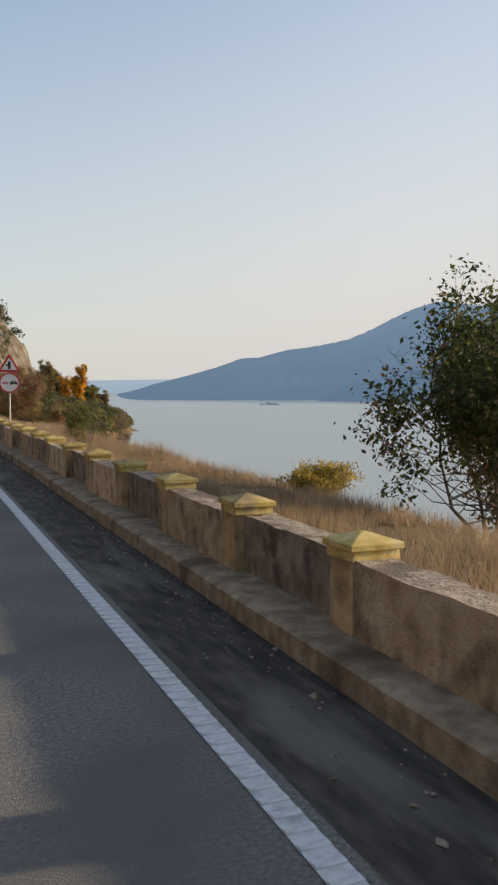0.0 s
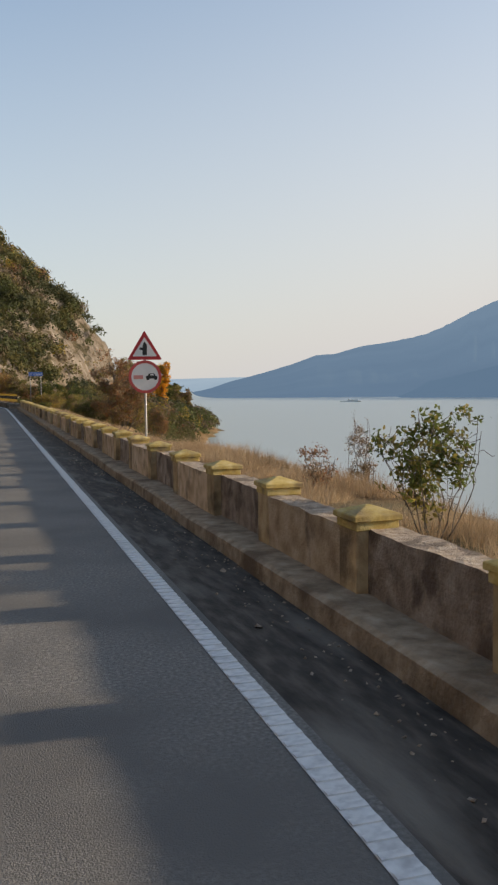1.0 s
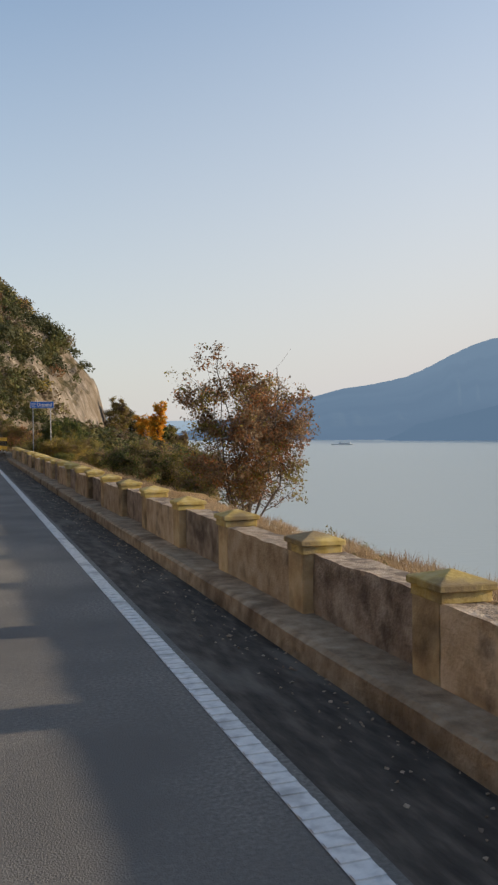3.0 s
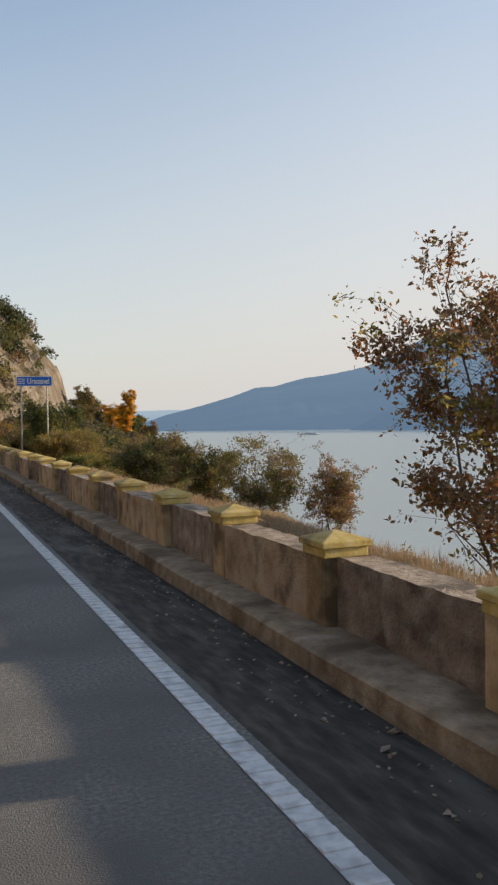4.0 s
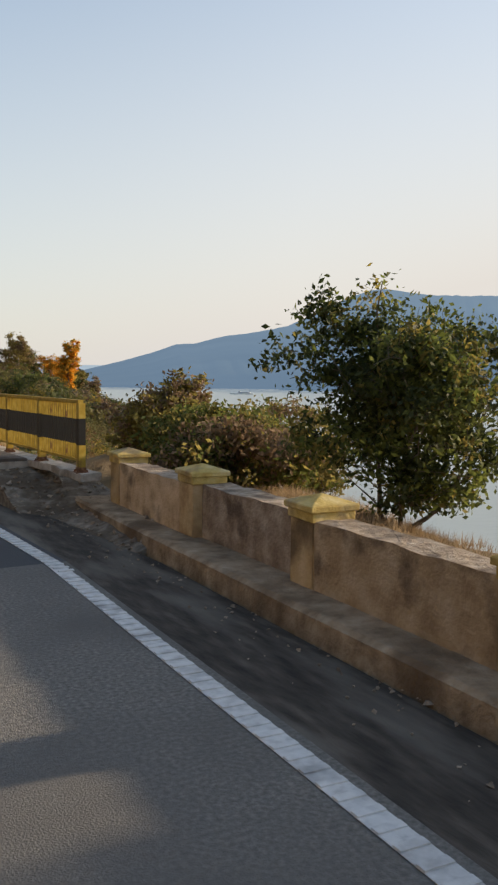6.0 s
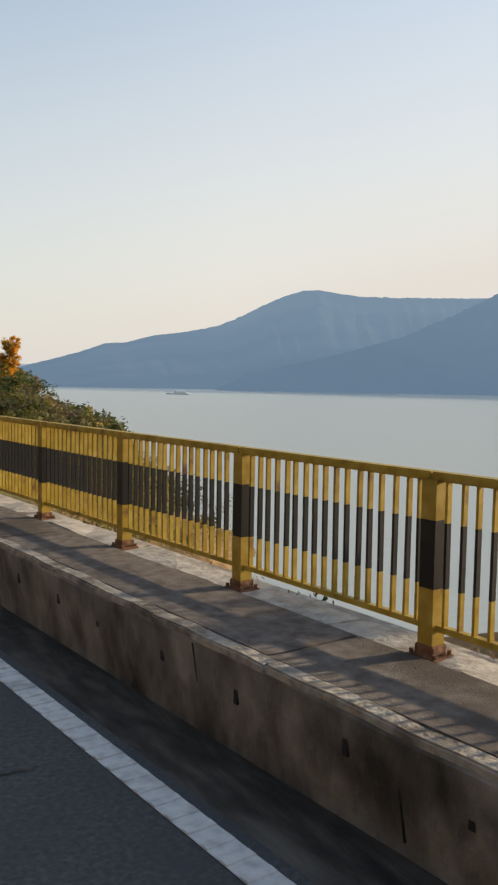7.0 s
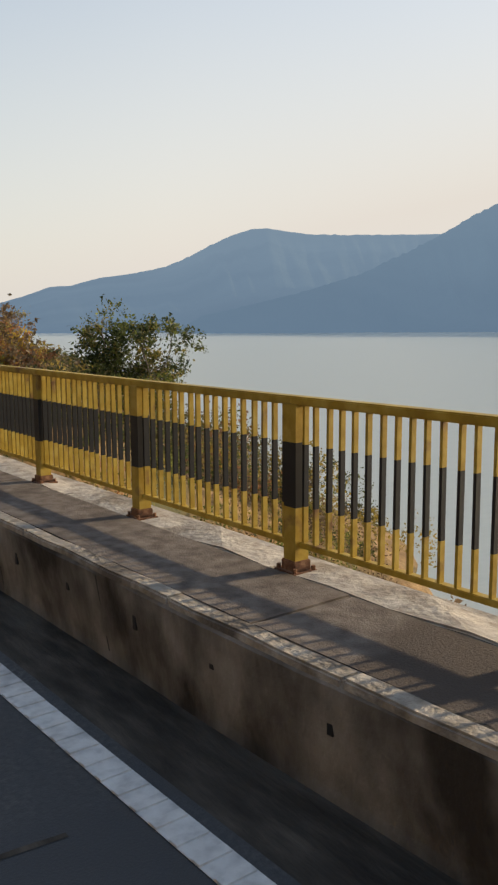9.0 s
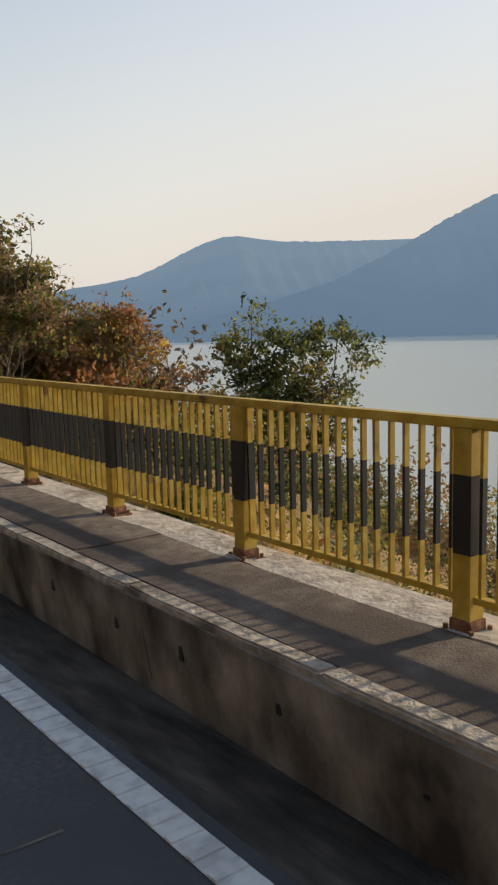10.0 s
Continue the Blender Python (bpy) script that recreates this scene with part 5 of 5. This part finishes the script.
def family_car(at):
    car = thing("car", "white family car with dark rear window and red tail lamps", "car", at=at)

    def sec(belt, roof, wb, wr, low=0.22, top=True):
        return [(wb * 0.90, low), (wb * 0.985, low + 0.14), (wb, low + 0.34), (wb * 0.985, belt - 0.06), (wb * 0.95, belt),
                (wr * 1.02, belt + (roof - belt) * 0.55), (wr * 0.93, roof - 0.06), (wr * 0.72, roof - 0.005), (0.02, roof + 0.01)]
    body = loft([(-2.28, sec(0.95, 1.02, 0.80, 0.72, 0.34)), (-2.22, sec(0.98, 1.20, 0.86, 0.72, 0.28)), (-2.05, sec(1.0, 1.50, 0.90, 0.69)), (-1.85, sec(1.0, 1.62, 0.92, 0.68)),
                 (-1.2, sec(1.0, 1.68, 0.93, 0.69)), (-0.3, sec(0.99, 1.68, 0.93, 0.69)), (0.5, sec(0.97, 1.58, 0.925, 0.68)), (1.0, sec(0.95, 1.32, 0.92, 0.66)),
                 (1.45, sec(0.92, 1.05, 0.90, 0.70)), (2.05, sec(0.74, 0.86, 0.82, 0.62)), (2.32, sec(0.60, 0.66, 0.66, 0.50, 0.34))])
    b = part("body", body, M["white"], car, "glossy white bodywork", smooth=True)
    glass = bmesh.new()
    rows = [[glass.verts.new((x, y, z)) for x, y, z in ((-w, y - 0.0, z), (w, y, z), (w, y + 0.05, z), (-w, y + 0.05, z))]
            for w, y, z in ((0.66, -2.297, 1.07), (0.66, -2.268, 1.20), (0.63, -2.17, 1.40), (0.58, -2.075, 1.54))]
    for p, q in zip(rows, rows[1:]):
        for i in range(4):
            glass.faces.new((p[i], p[(i + 1) % 4], q[(i + 1) % 4], q[i]))
    glass.faces.new(rows[0][::-1])
    glass.faces.new(rows[-1])
    bmesh.ops.recalc_face_normals(glass, faces=glass.faces)
    part("rear_window", glass, M["car_glass"], b, "tinted rear window")
    part("spoiler", box(-0.60, 0.60, -2.16, -1.9, 1.60, 1.65, 0.015), M["white"], b)
    for s in (-1, 1):
        part("tail_lamp", box(s * 0.84 - 0.09, s * 0.84 + 0.07, -2.265, -2.02, 0.92, 1.10, 0.03), M["red_lamp"], b, "red tail lamp")
        part("lamp_wing", box(s * 0.68 - 0.14, s * 0.68 + 0.12, -2.305, -2.20, 0.93, 1.06, 0.02), M["red_lamp"], b)
        part("side_window", prism([(-1.75, 1.04), (0.85, 1.02), (0.35, 1.44), (-0.3, 1.56), (-1.65, 1.54)], 0, 0.012), M["car_glass"], b).matrix_basis = pose(s * 0.79 - 0.006, 0, 0.0, 0, 0, 90)
        mir = part("mirror", box(s * 1.03 - 0.11, s * 1.03 + 0.09, 0.62, 0.74, 1.02, 1.16, 0.03), M["white"], b)
        part("mirror_glass", box(s * 1.03 - 0.085, s * 1.03 + 0.065, 0.612, 0.622, 1.04, 1.14), M["car_glass"], mir)
        part("reflector", box(s * 0.68 - 0.08, s * 0.68 + 0.08, -2.325, -2.29, 0.47, 0.50, 0.005), M["red_lamp"], b)
        part("roof_rail", box(s * 0.60 - 0.02, s * 0.60 + 0.02, -1.7, 0.2, 1.66, 1.70, 0.008), M["steel"], b)
        for y in (-1.42, 1.36):
            wheel(car, s * 0.80, y, 0.325, 0.22, M["steel"])
    part("bumper", box(-0.84, 0.84, -2.34, -2.16, 0.42, 0.70, 0.05), M["white"], b)
    part("diffuser", box(-0.70, 0.70, -2.335, -2.1, 0.26, 0.42, 0.03), M["dark"], b, "black lower bumper")
    pl = part("number_plate", box(-0.26, 0.26, -2.352, -2.335, 0.80, 0.91, 0.004), M["sign_white"], b, "plate with unreadable bars")
    part("plate_bars", box(-0.20, 0.20, -2.357, -2.350, 0.83, 0.88), M["sign_black"], pl)
    part("wiper", rod((0.0, -2.315, 1.09), (0.36, -2.30, 1.15), 0.012, 0.008, 6), M["dark"], b)
    part("badge", disc(0.045, -2.285, -2.27, 0, 0.955, n=18), M["steel"], b)
    return car


family_car(pose(-0.62, 36.0, 0.0, 0, 0, 0.3))


def lorry(at, colour, label):
    t = thing("lorry", label, "truck", at=at)
    body = part("cargo_box", box(-1.25, 1.25, -7.0, 1.2, 1.05, 3.75, 0.03), colour, t, "box body")
    for s in (-1, 1):
        d = part("door", box(s * 0.61 - 0.59, s * 0.61 + 0.59, -7.05, -7.0, 1.15, 3.62, 0.012), colour, body)
        for k in (-0.35, 0.0):
            part("bolt", rod((s * 0.35 + k * s * 0.5, -7.075, 1.2), (s * 0.35 + k * s * 0.5, -7.075, 3.55), 0.018, 0.018, 6), M["steel"], d)
        part("corner_post", box(s * 1.25 - 0.06, s * 1.25 + 0.02, -7.07, -6.95, 1.0, 3.78, 0.01), M["steel"], body)
        part("tail_lamp", box(s * 1.0 - 0.2, s * 1.0 + 0.2, -6.98, -6.86, 0.82, 0.95, 0.01), M["red_lamp"], t, "red tail lamp")
        part("stripe", box(s * 1.252 - 0.003, s * 1.252 + 0.003, -6.6, 0.8, 2.0, 2.7), M["blue_stripe"], body)
        part("mud_flap", box(s * 0.95 - 0.28, s * 0.95 + 0.28, -6.6, -6.58, 0.2, 0.9), M["dark"], t)
        for y in (-6.0, -4.7, 3.0):
            wheel(t, s * 0.98, y, 0.5, 0.45, M["steel"])
    part("roof_edge", box(-1.27, 1.27, -7.06, -6.95, 3.70, 3.80, 0.01), M["steel"], body)
    part("underrun_bar", box(-1.15, 1.15, -6.95, -6.85, 0.48, 0.60, 0.01), M["dark"], t)
    part("chassis", box(-0.45, 0.45, -6.9, 3.6, 0.70, 1.05, 0.01), M["dark"], t)
    cab = part("cab", loft([(1.5, [(1.2, 0.7), (1.22, 1.6), (1.2, 2.9), (1.1, 3.3), (0.02, 3.35)]), (3.2, [(1.2, 0.5), (1.22, 1.6), (1.18, 2.8), (1.05, 3.1), (0.02, 3.2)]),
                            (3.7, [(1.15, 0.5), (1.18, 1.6), (1.1, 2.5), (0.95, 2.7), (0.02, 2.75)])]), colour, t, "driver's cab")
    part("windscreen", box(-1.0, 1.0, 3.62, 3.72, 1.75, 2.5, 0.02), M["car_glass"], cab)
    return t


lorry(pose(-0.6, 154.0, 0.02, 0, 0, -8), M["truck_white"], "white box lorry with closed rear doors on the road")
lorry(pose(4.4, 179.0, 0.02, 0, 0, -12), M["dark"], "dark box lorry further along the road")

ship = thing("river_boat", "long white river boat far out on the lake", "boat", at=pose(330, 735, WATER, 0, 0, 55) @ Matrix.Diagonal((0.5, 0.42, 0.5, 1)))
part("hull", loft([(-24, [(0.6, 0.0), (3.2, 0.9), (3.4, 1.8), (0.1, 1.9)]), (-10, [(2.4, -0.3), (3.6, 0.8), (3.7, 1.8), (0.1, 1.9)]), (14, [(2.4, -0.3), (3.6, 0.8), (3.7, 1.9), (0.1, 2.0)]), (25, [(0.1, 0.3), (0.5, 1.2), (0.7, 2.4), (0.1, 2.5)])]),
     M["white"], ship, "white hull")
part("cabin", box(-2.9, 2.9, -18, 8, 1.9, 3.9, 0.15), M["white"], ship, "white cabin deck")
part("cabin_windows", box(-2.95, 2.95, -17, 7, 2.6, 3.2), M["car_glass"], ship, "dark window band")
part("wheelhouse", box(-1.8, 1.8, 2, 6.5, 3.9, 5.8, 0.1), M["white"], ship)
